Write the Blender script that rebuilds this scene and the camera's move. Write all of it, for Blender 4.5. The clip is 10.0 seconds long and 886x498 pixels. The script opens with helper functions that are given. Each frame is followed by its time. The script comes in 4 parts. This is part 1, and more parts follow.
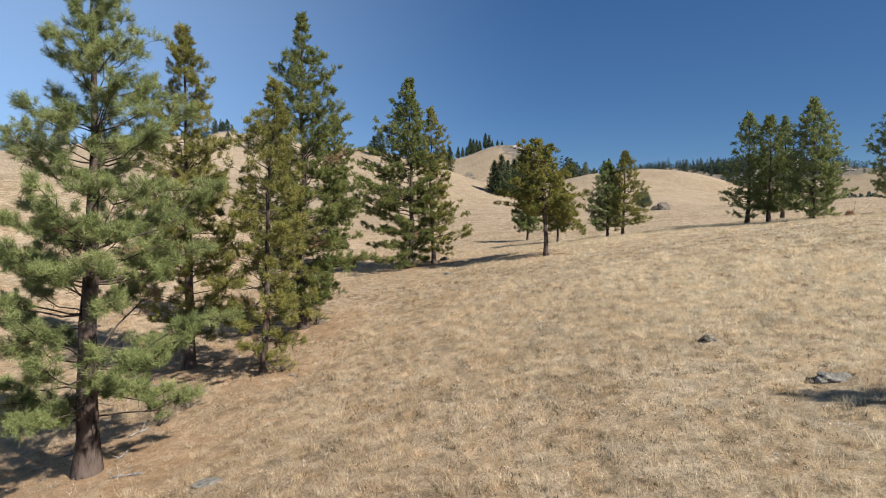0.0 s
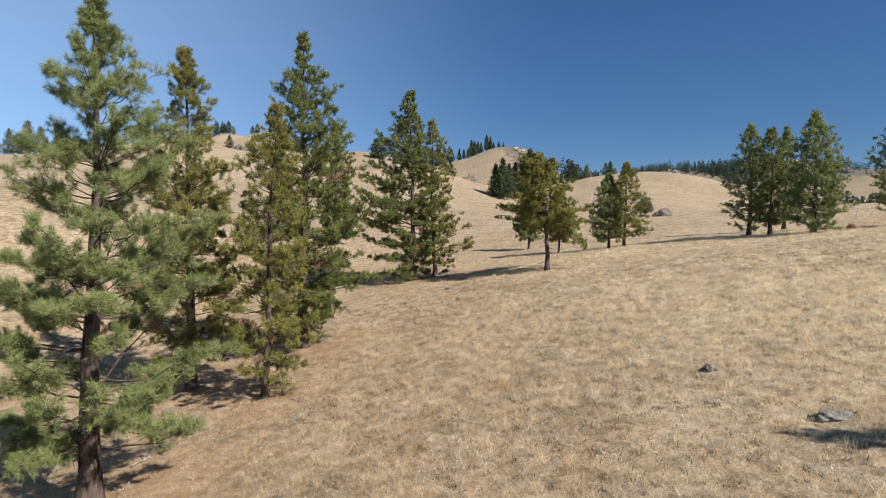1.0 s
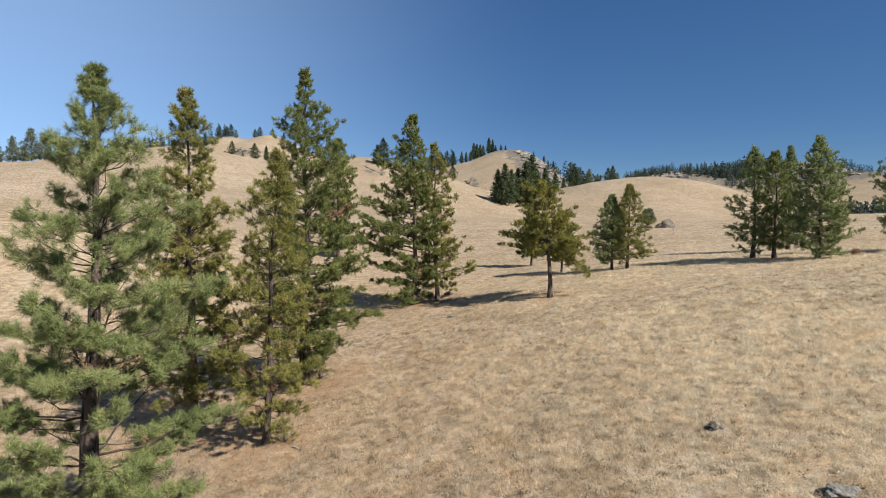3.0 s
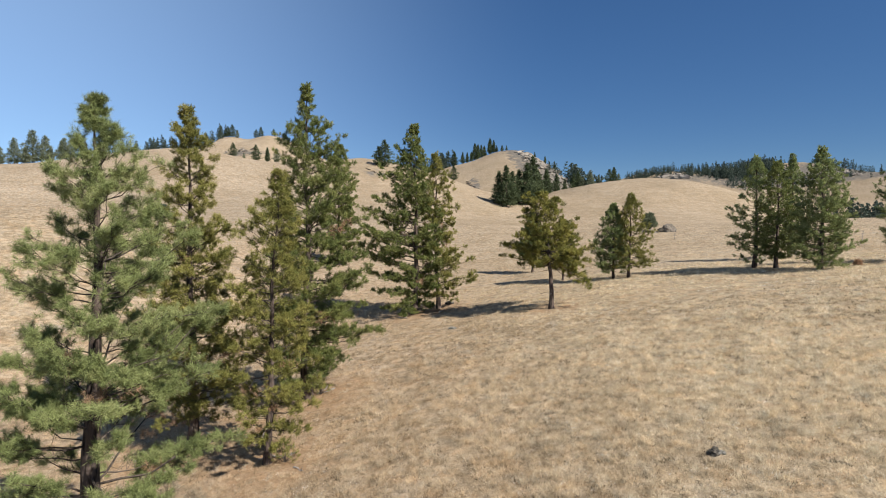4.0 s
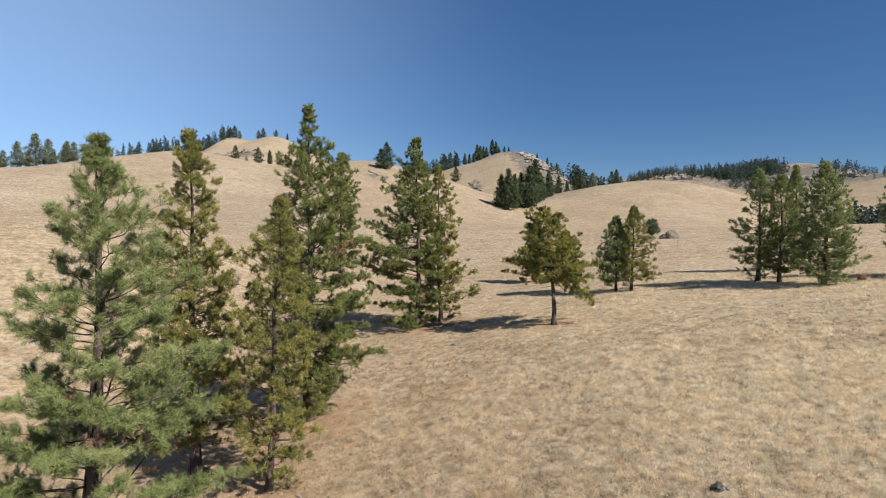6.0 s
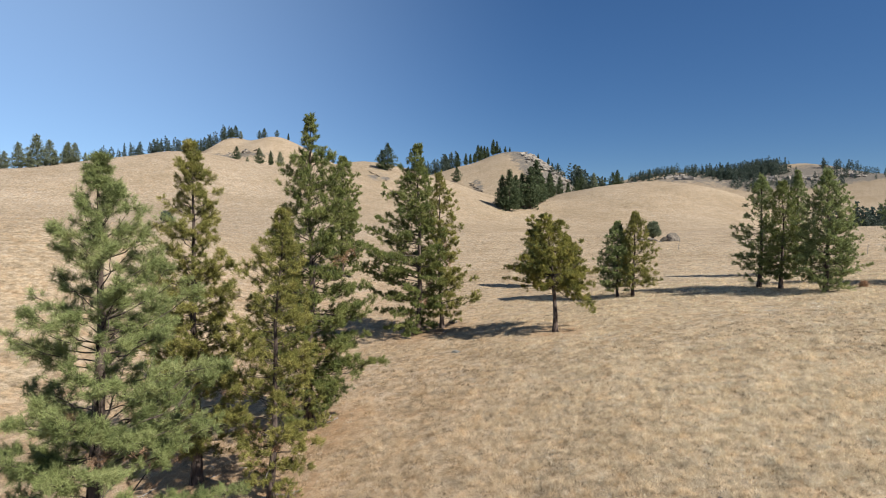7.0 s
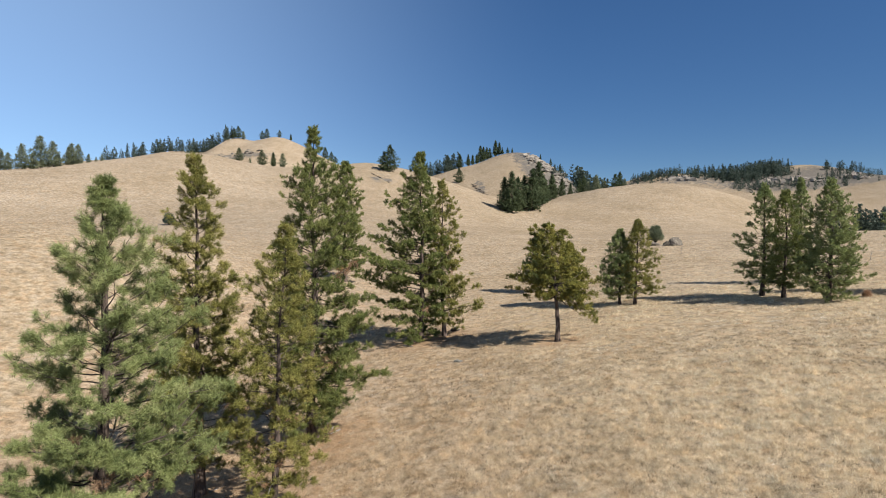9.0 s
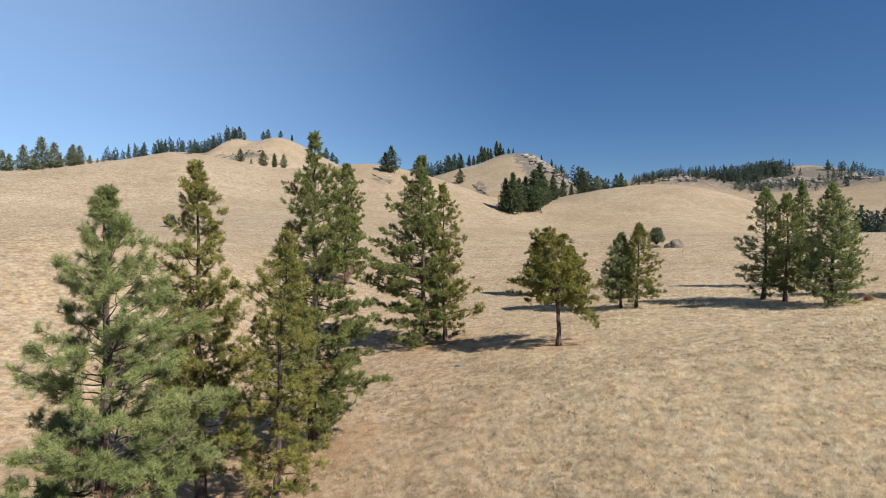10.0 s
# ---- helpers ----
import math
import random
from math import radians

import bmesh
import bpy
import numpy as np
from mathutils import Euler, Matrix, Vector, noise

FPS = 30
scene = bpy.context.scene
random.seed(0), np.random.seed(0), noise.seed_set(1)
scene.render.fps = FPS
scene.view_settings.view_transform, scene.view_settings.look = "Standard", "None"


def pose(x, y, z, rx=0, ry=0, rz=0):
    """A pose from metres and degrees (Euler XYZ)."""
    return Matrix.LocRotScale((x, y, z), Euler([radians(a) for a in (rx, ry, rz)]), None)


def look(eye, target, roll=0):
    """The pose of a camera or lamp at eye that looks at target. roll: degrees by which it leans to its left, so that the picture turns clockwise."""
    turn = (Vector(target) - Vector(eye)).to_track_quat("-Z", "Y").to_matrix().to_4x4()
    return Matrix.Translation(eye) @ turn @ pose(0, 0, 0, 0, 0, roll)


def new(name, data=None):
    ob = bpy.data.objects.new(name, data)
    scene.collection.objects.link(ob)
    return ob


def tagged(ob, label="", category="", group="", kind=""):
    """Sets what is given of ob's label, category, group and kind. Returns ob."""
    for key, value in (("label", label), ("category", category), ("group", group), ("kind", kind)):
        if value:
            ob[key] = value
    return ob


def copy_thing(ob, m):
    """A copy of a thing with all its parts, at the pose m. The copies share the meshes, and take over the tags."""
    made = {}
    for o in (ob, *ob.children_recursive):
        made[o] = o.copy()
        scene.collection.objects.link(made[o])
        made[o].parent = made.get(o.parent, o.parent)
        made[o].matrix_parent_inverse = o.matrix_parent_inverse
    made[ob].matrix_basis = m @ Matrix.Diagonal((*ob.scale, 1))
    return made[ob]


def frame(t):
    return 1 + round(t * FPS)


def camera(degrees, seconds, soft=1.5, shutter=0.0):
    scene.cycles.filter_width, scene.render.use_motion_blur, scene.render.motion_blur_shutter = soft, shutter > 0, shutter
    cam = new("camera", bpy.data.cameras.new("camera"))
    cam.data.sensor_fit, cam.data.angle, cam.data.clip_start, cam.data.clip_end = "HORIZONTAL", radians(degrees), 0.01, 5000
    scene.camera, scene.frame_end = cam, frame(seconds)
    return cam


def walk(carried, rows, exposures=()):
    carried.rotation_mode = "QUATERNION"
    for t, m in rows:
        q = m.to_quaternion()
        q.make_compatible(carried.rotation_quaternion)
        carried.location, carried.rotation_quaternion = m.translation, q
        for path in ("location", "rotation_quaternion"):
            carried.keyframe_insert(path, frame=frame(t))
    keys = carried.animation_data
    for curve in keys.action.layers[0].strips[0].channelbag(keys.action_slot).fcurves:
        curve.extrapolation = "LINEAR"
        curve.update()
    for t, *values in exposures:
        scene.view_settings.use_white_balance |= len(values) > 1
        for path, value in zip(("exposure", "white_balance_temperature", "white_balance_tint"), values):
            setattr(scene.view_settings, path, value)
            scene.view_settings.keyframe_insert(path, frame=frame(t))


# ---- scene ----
cam = camera(71.9, 10.0, soft=1.0)
METRES, EYE, TILT, LEAN, TURN = 9.0, 8.0, -2.6, 0.0, 0.0
ROWS = [
    (0.0, 0.0, 0.0, 0.0, -0.0, 0.0, 0.0),
    (0.5, -0.0001, -0.0034, 0.0806, 0.05, 0.03, -0.01),
    (1.0, -0.0003, -0.0031, 0.1554, 0.12, 0.07, 0.0),
    (1.5, -0.0004, 0.0019, 0.2364, 0.18, 0.12, -0.0),
    (2.0, -0.0011, 0.0097, 0.313, 0.24, 0.17, -0.02),
    (2.5, -0.0011, 0.018, 0.3818, 0.29, 0.19, 0.01),
    (4.0, -0.0048, 0.0318, 0.5852, 0.42, 0.13, -0.02),
    (4.5, -0.0068, 0.035, 0.6375, 0.48, 0.14, -0.04),
    (5.0, -0.008, 0.037, 0.6751, 0.52, 0.13, -0.07),
    (5.5, -0.0073, 0.0402, 0.7187, 0.57, 0.13, -0.08),
    (7.0, -0.0119, 0.0464, 0.8476, 0.7, 0.09, -0.11),
    (7.5, -0.0144, 0.045, 0.8766, 0.74, 0.1, -0.16),
    (8.0, -0.0157, 0.0445, 0.9022, 0.78, 0.1, -0.2),
    (8.5, -0.0166, 0.0445, 0.9277, 0.83, 0.11, -0.24),
    (9.0, -0.0183, 0.0426, 0.9506, 0.89, 0.1, -0.26),
    (9.5, -0.0199, 0.0422, 0.9748, 0.94, 0.12, -0.27),
    (10.0, -0.0205, 0.0436, 0.9972, 0.98, 0.12, -0.28),
]
walk(cam, [(t, pose(0, 0, EYE, TILT, LEAN, TURN) @ pose(METRES * x, METRES * y, METRES * z, 90 + pitch, roll, yaw)) for t, x, y, z, yaw, pitch, roll in ROWS])

# ---- world, sun, exposure ----
SUN_AZ, SUN_EL = 127.0, 42.0     # degrees clockwise from +y, and above the horizon
world = bpy.data.worlds.new("clear_sky")
scene.world = world
world.use_nodes = True
wn = world.node_tree
sky = wn.nodes.new("ShaderNodeTexSky")
sky.sky_type = "NISHITA"
sky.sun_disc = False
sky.sun_elevation, sky.sun_rotation = radians(SUN_EL), radians(SUN_AZ)
sky.altitude, sky.air_density, sky.dust_density, sky.ozone_density = 2800.0, 0.85, 0.05, 4.0
deep = wn.nodes.new("ShaderNodeHueSaturation")       # the dry air's deep blue
deep.inputs["Saturation"].default_value = 1.14
wn.links.new(sky.outputs[0], deep.inputs["Color"])
way = wn.nodes.new("ShaderNodeTexCoord")
axis = wn.nodes.new("ShaderNodeSeparateXYZ")
wn.links.new(way.outputs["Generated"], axis.inputs[0])


def sky_range(socket, low, high, to_low, to_high):
    n = wn.nodes.new("ShaderNodeMapRange")
    n.interpolation_type = "SMOOTHSTEP"
    for key, value in zip(("From Min", "From Max", "To Min", "To Max"), (low, high, to_low, to_high)):
        n.inputs[key].default_value = value
    wn.links.new(socket, n.inputs[0])
    return n.outputs[0]


def sky_mix(mode, fac, a, b):
    n = wn.nodes.new("ShaderNodeMix")
    n.data_type, n.blend_type = "RGBA", mode
    n.inputs[0].default_value = fac
    wn.links.new(a, n.inputs[6])
    if isinstance(b, tuple):
        n.inputs[7].default_value = (*b, 1.0)
    else:
        wn.links.new(b, n.inputs[7])
    return n.outputs[2]


# sky brightness set by direction: dimmed low down, pale blue added towards the west
clear = sky_mix("MULTIPLY", 1.0, deep.outputs[0], sky_range(axis.outputs[2], -0.02, 0.42, 0.66, 0.98))
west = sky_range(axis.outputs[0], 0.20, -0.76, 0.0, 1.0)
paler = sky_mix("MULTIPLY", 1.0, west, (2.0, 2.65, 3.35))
west_brightened = sky_mix("ADD", 1.0, clear, paler)
wn.links.new(west_brightened, wn.nodes["Background"].inputs[0])
wn.nodes["Background"].inputs[1].default_value = 0.061
lamp = bpy.data.lights.new("sun", "SUN")
lamp.energy, lamp.angle, lamp.color = 5.0, radians(0.53), (1.0, 0.95, 0.88)
sun = new("sun", lamp)
sun_from = Vector((math.sin(radians(SUN_AZ)) * math.cos(radians(SUN_EL)), math.cos(radians(SUN_AZ)) * math.cos(radians(SUN_EL)), math.sin(radians(SUN_EL))))
sun.matrix_world = look(sun_from * 60 + Vector((0, 0, 60)), (0, 0, 60))
scene.view_settings.exposure = 0.85


# ---- materials ----
def material(name, rough=0.9, spec=0.2):
    m = bpy.data.materials.new(name)
    m.use_nodes = True
    b = m.node_tree.nodes["Principled BSDF"]
    b.inputs["Roughness"].default_value = rough
    b.inputs["Specular IOR Level"].default_value = spec
    return m, m.node_tree, b


def add(nt, kind, **inputs):
    n = nt.nodes.new(kind)
    for key, value in inputs.items():
        n.inputs[key.replace("_", " ")].default_value = value
    return n


def noise_at(nt, scale, detail=4.0, rough=0.55, coords="Object", stretch=None):
    """A noise texture in metres: scale is the number of blotches to a metre."""
    tc = nt.nodes.new("ShaderNodeTexCoord")
    n = add(nt, "ShaderNodeTexNoise", Scale=scale, Detail=detail, Roughness=rough)
    if stretch:
        mp = nt.nodes.new("ShaderNodeMapping")
        mp.inputs["Scale"].default_value = stretch
        nt.links.new(tc.outputs[coords], mp.inputs[0])
        nt.links.new(mp.outputs[0], n.inputs["Vector"])
    else:
        nt.links.new(tc.outputs[coords], n.inputs["Vector"])
    return n.outputs["Fac"]


def ramp(nt, fac, *stops):
    r = nt.nodes.new("ShaderNodeValToRGB")
    e = r.color_ramp.elements
    while len(e) < len(stops):
        e.new(0.5)
    for item, (at, colour) in zip(e, stops):
        item.position, item.color = at, (*colour, 1.0)
    nt.links.new(fac, r.inputs[0])
    return r.outputs[0]


def mix(nt, fac, a, b, mode="MIX"):
    n = nt.nodes.new("ShaderNodeMix")
    n.data_type, n.blend_type = "RGBA", mode
    for socket, value in ((n.inputs[0], fac), (n.inputs[6], a), (n.inputs[7], b)):
        if isinstance(value, (int, float)):
            socket.default_value = value
        elif isinstance(value, tuple):
            socket.default_value = (*value, 1.0)
        else:
            nt.links.new(value, socket)
    return n.outputs[2]


def bump(nt, b, height, strength, distance):
    n = add(nt, "ShaderNodeBump", Strength=strength, Distance=distance)
    nt.links.new(height, n.inputs["Height"])
    nt.links.new(n.outputs[0], b.inputs["Normal"])


def grass_ground():
    """Dry bunchgrass hillside: straw, bare grey earth, rusty needle litter where the attribute says so."""
    m, nt, b = material("dry_grass_ground", 0.95, 0.1)
    broad = ramp(nt, noise_at(nt, 0.035, 5, 0.6), (0.3, (0.40, 0.315, 0.208)), (0.5, (0.455, 0.364, 0.25)), (0.72, (0.505, 0.412, 0.293)))
    clump = ramp(nt, noise_at(nt, 1.3, 7, 0.72), (0.36, (0.46, 0.44, 0.40)), (0.5, (0.86, 0.84, 0.81)), (0.60, (1.12, 1.12, 1.11)))
    hue = ramp(nt, noise_at(nt, 0.8, 5, 0.7, stretch=(1.0, 1.0, 1.0)), (0.36, (1.06, 0.955, 0.86)), (0.5, (1.0, 0.98, 0.95)), (0.64, (0.99, 1.0, 1.03)))
    mid = ramp(nt, noise_at(nt, 0.3, 6, 0.7), (0.34, (0.74, 0.72, 0.69)), (0.5, (0.92, 0.91, 0.90)), (0.64, (1.0, 1.0, 1.0)))
    fine = ramp(nt, noise_at(nt, 11.0, 6, 0.8), (0.36, (0.40, 0.37, 0.33)), (0.48, (0.82, 0.805, 0.78)), (0.60, (1.10, 1.10, 1.10)))
    terrace = ramp(nt, noise_at(nt, 0.12, 6, 0.75, stretch=(0.25, 1.0, 5.0)), (0.38, (0.80, 0.78, 0.75)), (0.55, (1.0, 1.0, 1.0)))
    col = mix(nt, 0.9, broad, clump, "MULTIPLY")
    col = mix(nt, 1.0, col, hue, "MULTIPLY")
    col = mix(nt, 0.85, col, mid, "MULTIPLY")
    col = mix(nt, 0.9, col, fine, "MULTIPLY")
    col = mix(nt, 0.45, col, terrace, "MULTIPLY")
    bare = ramp(nt, noise_at(nt, 0.22, 8, 0.78), (0.57, (0.0, 0.0, 0.0)), (0.66, (1.0, 1.0, 1.0)))
    col = mix(nt, mix(nt, 1.0, bare, (0.45, 0.45, 0.45), "MULTIPLY"), col, (0.27, 0.24, 0.19))
    # turf tone by place, with the haze of distance in its colour
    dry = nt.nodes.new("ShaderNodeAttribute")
    dry.attribute_name = "turf_tint"
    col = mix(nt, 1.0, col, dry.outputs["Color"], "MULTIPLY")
    sat = nt.nodes.new("ShaderNodeAttribute")
    sat.attribute_name = "stony"
    crack = mix(nt, 1.0, sat.outputs["Color"], ramp(nt, noise_at(nt, 0.16, 8, 0.75), (0.38, (0.35, 0.35, 0.35)), (0.58, (1.6, 1.6, 1.6))), "MULTIPLY")
    crack = ramp(nt, crack, (0.36, (0.0, 0.0, 0.0)), (0.5, (1.0, 1.0, 1.0)))
    col = mix(nt, crack, col, ramp(nt, noise_at(nt, 0.5, 8, 0.75), (0.35, (0.05, 0.043, 0.037)), (0.6, (0.17, 0.15, 0.125))))
    at = nt.nodes.new("ShaderNodeAttribute")
    at.attribute_name = "litter"
    spots = ramp(nt, noise_at(nt, 1.2, 6, 0.7), (0.35, (0.25, 0.25, 0.25)), (0.65, (1.0, 1.0, 1.0)))
    cover = mix(nt, 1.0, at.outputs["Color"], spots, "MULTIPLY")
    col = mix(nt, cover, col, ramp(nt, noise_at(nt, 6.0, 4), (0.3, (0.20, 0.115, 0.06)), (0.7, (0.36, 0.23, 0.13))))
    nt.links.new(col, b.inputs["Base Color"])
    bump(nt, b, noise_at(nt, 5.0, 7, 0.75), 0.8, 0.14)
    return m


def blades(name, dark, light):
    m, nt, b = material(name, 0.8, 0.15)
    geo = nt.nodes.new("ShaderNodeNewGeometry")
    one = ramp(nt, geo.outputs["Random Per Island"], (0.0, dark), (1.0, light))
    patch = ramp(nt, noise_at(nt, 0.3, 5, 0.65), (0.34, (0.82, 0.80, 0.78)), (0.5, (0.94, 0.935, 0.93)), (0.64, (1.04, 1.04, 1.05)))
    hue = ramp(nt, noise_at(nt, 0.9, 5, 0.7), (0.36, (1.05, 0.955, 0.85)), (0.5, (1.0, 0.98, 0.95)), (0.64, (0.99, 0.99, 1.02)))
    bunch = ramp(nt, noise_at(nt, 2.0, 5, 0.7), (0.36, (0.56, 0.54, 0.51)), (0.5, (0.97, 0.965, 0.955)), (0.64, (1.14, 1.14, 1.14)))
    hue = mix(nt, 1.0, hue, bunch, "MULTIPLY")
    place = nt.nodes.new("ShaderNodeTexCoord")       # blades turn paler and less yellow towards +x
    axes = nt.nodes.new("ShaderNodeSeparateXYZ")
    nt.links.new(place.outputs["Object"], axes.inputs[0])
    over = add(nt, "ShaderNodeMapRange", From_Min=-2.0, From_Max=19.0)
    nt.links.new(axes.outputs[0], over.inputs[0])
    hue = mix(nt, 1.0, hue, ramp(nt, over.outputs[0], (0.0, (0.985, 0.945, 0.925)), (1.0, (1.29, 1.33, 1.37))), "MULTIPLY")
    one = mix(nt, 1.0, mix(nt, 1.0, one, patch, "MULTIPLY"), hue, "MULTIPLY")
    tone = nt.nodes.new("ShaderNodeAttribute")       # each bunch has its own shade
    tone.attribute_name = "tone"
    one = mix(nt, 1.0, one, tone.outputs["Color"], "MULTIPLY")
    nt.links.new(one, b.inputs["Base Color"])
    tr = nt.nodes.new("ShaderNodeBsdfTranslucent")
    nt.links.new(one, tr.inputs[0])
    ms = nt.nodes.new("ShaderNodeMixShader")
    ms.inputs[0].default_value = 0.3
    nt.links.new(b.outputs[0], ms.inputs[1])
    nt.links.new(tr.outputs[0], ms.inputs[2])
    nt.links.new(ms.outputs[0], nt.nodes["Material Output"].inputs[0])
    return m


def needles(name, dark, mid, light, blotch=0.7):
    """Pine needles: tone by needle and by bunch."""
    m, nt, b = material(name, 0.6, 0.15)
    geo = nt.nodes.new("ShaderNodeNewGeometry")
    bunch = ramp(nt, noise_at(nt, blotch, 4, 0.65), (0.34, dark), (0.5, mid), (0.68, light))
    one = ramp(nt, geo.outputs["Random Per Island"], (0.0, (0.62, 0.62, 0.62)), (1.0, (1.0, 1.0, 1.0)))
    col = mix(nt, 1.0, bunch, one, "MULTIPLY")
    nt.links.new(col, b.inputs["Base Color"])
    tr = nt.nodes.new("ShaderNodeBsdfTranslucent")
    nt.links.new(col, tr.inputs[0])
    ms = nt.nodes.new("ShaderNodeMixShader")
    ms.inputs[0].default_value = 0.3
    nt.links.new(b.outputs[0], ms.inputs[1])
    nt.links.new(tr.outputs[0], ms.inputs[2])
    nt.links.new(ms.outputs[0], nt.nodes["Material Output"].inputs[0])
    return m


def bark(name, dark, plate):
    m, nt, b = material(name, 0.95, 0.1)
    f = noise_at(nt, 5.0, 6, 0.65, stretch=(1.0, 1.0, 0.22))
    col = ramp(nt, f, (0.36, dark), (0.52, plate), (0.75, tuple(min(1, c * 1.35) for c in plate)))
    col = mix(nt, 0.6, col, ramp(nt, noise_at(nt, 0.9, 4), (0.35, (0.55, 0.52, 0.5)), (0.65, (1.0, 1.0, 1.0))), "MULTIPLY")
    nt.links.new(col, b.inputs["Base Color"])
    bump(nt, b, f, 1.0, 0.05)
    return m


def stone(name, dark, light, scale=2.0, cover=0.5):
    m, nt, b = material(name, 0.9, 0.2)
    col = ramp(nt, noise_at(nt, scale, 7, 0.65), (0.3, dark), (0.62, light))
    lichen = ramp(nt, noise_at(nt, scale * 3, 5, 0.6), (0.58, (0.0, 0.0, 0.0)), (0.64, (1.0, 1.0, 1.0)))
    col = mix(nt, mix(nt, 1.0, lichen, (cover, cover, cover), "MULTIPLY"), col, (0.26, 0.25, 0.215))
    nt.links.new(col, b.inputs["Base Color"])
    bump(nt, b, noise_at(nt, scale * 4, 7, 0.7), 0.7, 0.06)
    return m


GROUND = grass_ground()
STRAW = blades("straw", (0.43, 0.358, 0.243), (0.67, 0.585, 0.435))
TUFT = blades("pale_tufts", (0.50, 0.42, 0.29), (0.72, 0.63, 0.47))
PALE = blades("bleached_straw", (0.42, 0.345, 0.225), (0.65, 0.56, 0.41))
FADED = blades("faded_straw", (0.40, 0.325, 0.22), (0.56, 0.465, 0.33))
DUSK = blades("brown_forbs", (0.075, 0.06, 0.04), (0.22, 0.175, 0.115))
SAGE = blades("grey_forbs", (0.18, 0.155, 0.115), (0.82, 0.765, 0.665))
GREEN = needles("needles_fresh_green", (0.125, 0.155, 0.057), (0.268, 0.312, 0.118), (0.385, 0.410, 0.174))
OLIVE = needles("needles_olive", (0.159, 0.165, 0.044), (0.264, 0.254, 0.071), (0.379, 0.334, 0.103))
DEEP = needles("needles_deep_green", (0.102, 0.135, 0.042), (0.198, 0.225, 0.069), (0.297, 0.306, 0.102))
GOLD = needles("needles_golden_olive", (0.095, 0.105, 0.028), (0.25, 0.242, 0.058), (0.42, 0.365, 0.094))
BLUE = needles("needles_blue_green", (0.140, 0.181, 0.070), (0.249, 0.296, 0.109), (0.348, 0.386, 0.153))
# fir green with blue added: the haze over far woods is put into the colour
FAR = needles("needles_haze_tint", (0.055, 0.080, 0.062), (0.088, 0.118, 0.092), (0.125, 0.155, 0.120), 0.15)
FIR = needles("needles_fir", (0.052, 0.075, 0.034), (0.088, 0.115, 0.054), (0.135, 0.16, 0.078), 0.15)
HAZY = needles("needles_grey_green", (0.12, 0.145, 0.085), (0.19, 0.215, 0.13), (0.27, 0.285, 0.18), 0.3)
BRUSH = needles("dry_brush", (0.22, 0.18, 0.12), (0.36, 0.30, 0.21), (0.48, 0.42, 0.31))
RUST = needles("needles_dead", (0.30, 0.17, 0.09), (0.44, 0.28, 0.17), (0.54, 0.37, 0.24))
BARK = bark("pine_bark", (0.018, 0.014, 0.012), (0.115, 0.088, 0.074))
LIMB = bark("limb_bark", (0.03, 0.024, 0.02), (0.105, 0.085, 0.07))
SNAG = bark("weathered_wood", (0.12, 0.11, 0.10), (0.33, 0.31, 0.29))
ROCK = stone("grey_rock", (0.06, 0.05, 0.04), (0.165, 0.14, 0.112))
DARK = stone("dark_rock", (0.022, 0.019, 0.015), (0.10, 0.086, 0.068), 8.0)
CLIFF = stone("cliff_rock", (0.085, 0.075, 0.064), (0.29, 0.255, 0.215), 0.35)
SCREE = stone("dark_scree", (0.05, 0.040, 0.031), (0.15, 0.12, 0.092), 0.6, 0.1)
PALE_ROCK = stone("lichened_rock", (0.055, 0.052, 0.046), (0.235, 0.222, 0.192), 8.0)


# ---- the lie of the land ----
def knoll(x, y, cx, cy, rx, ry, h):
    return h * np.exp(-0.5 * ((x - cx) / rx) ** 2 - 0.5 * ((y - cy) / ry) ** 2)


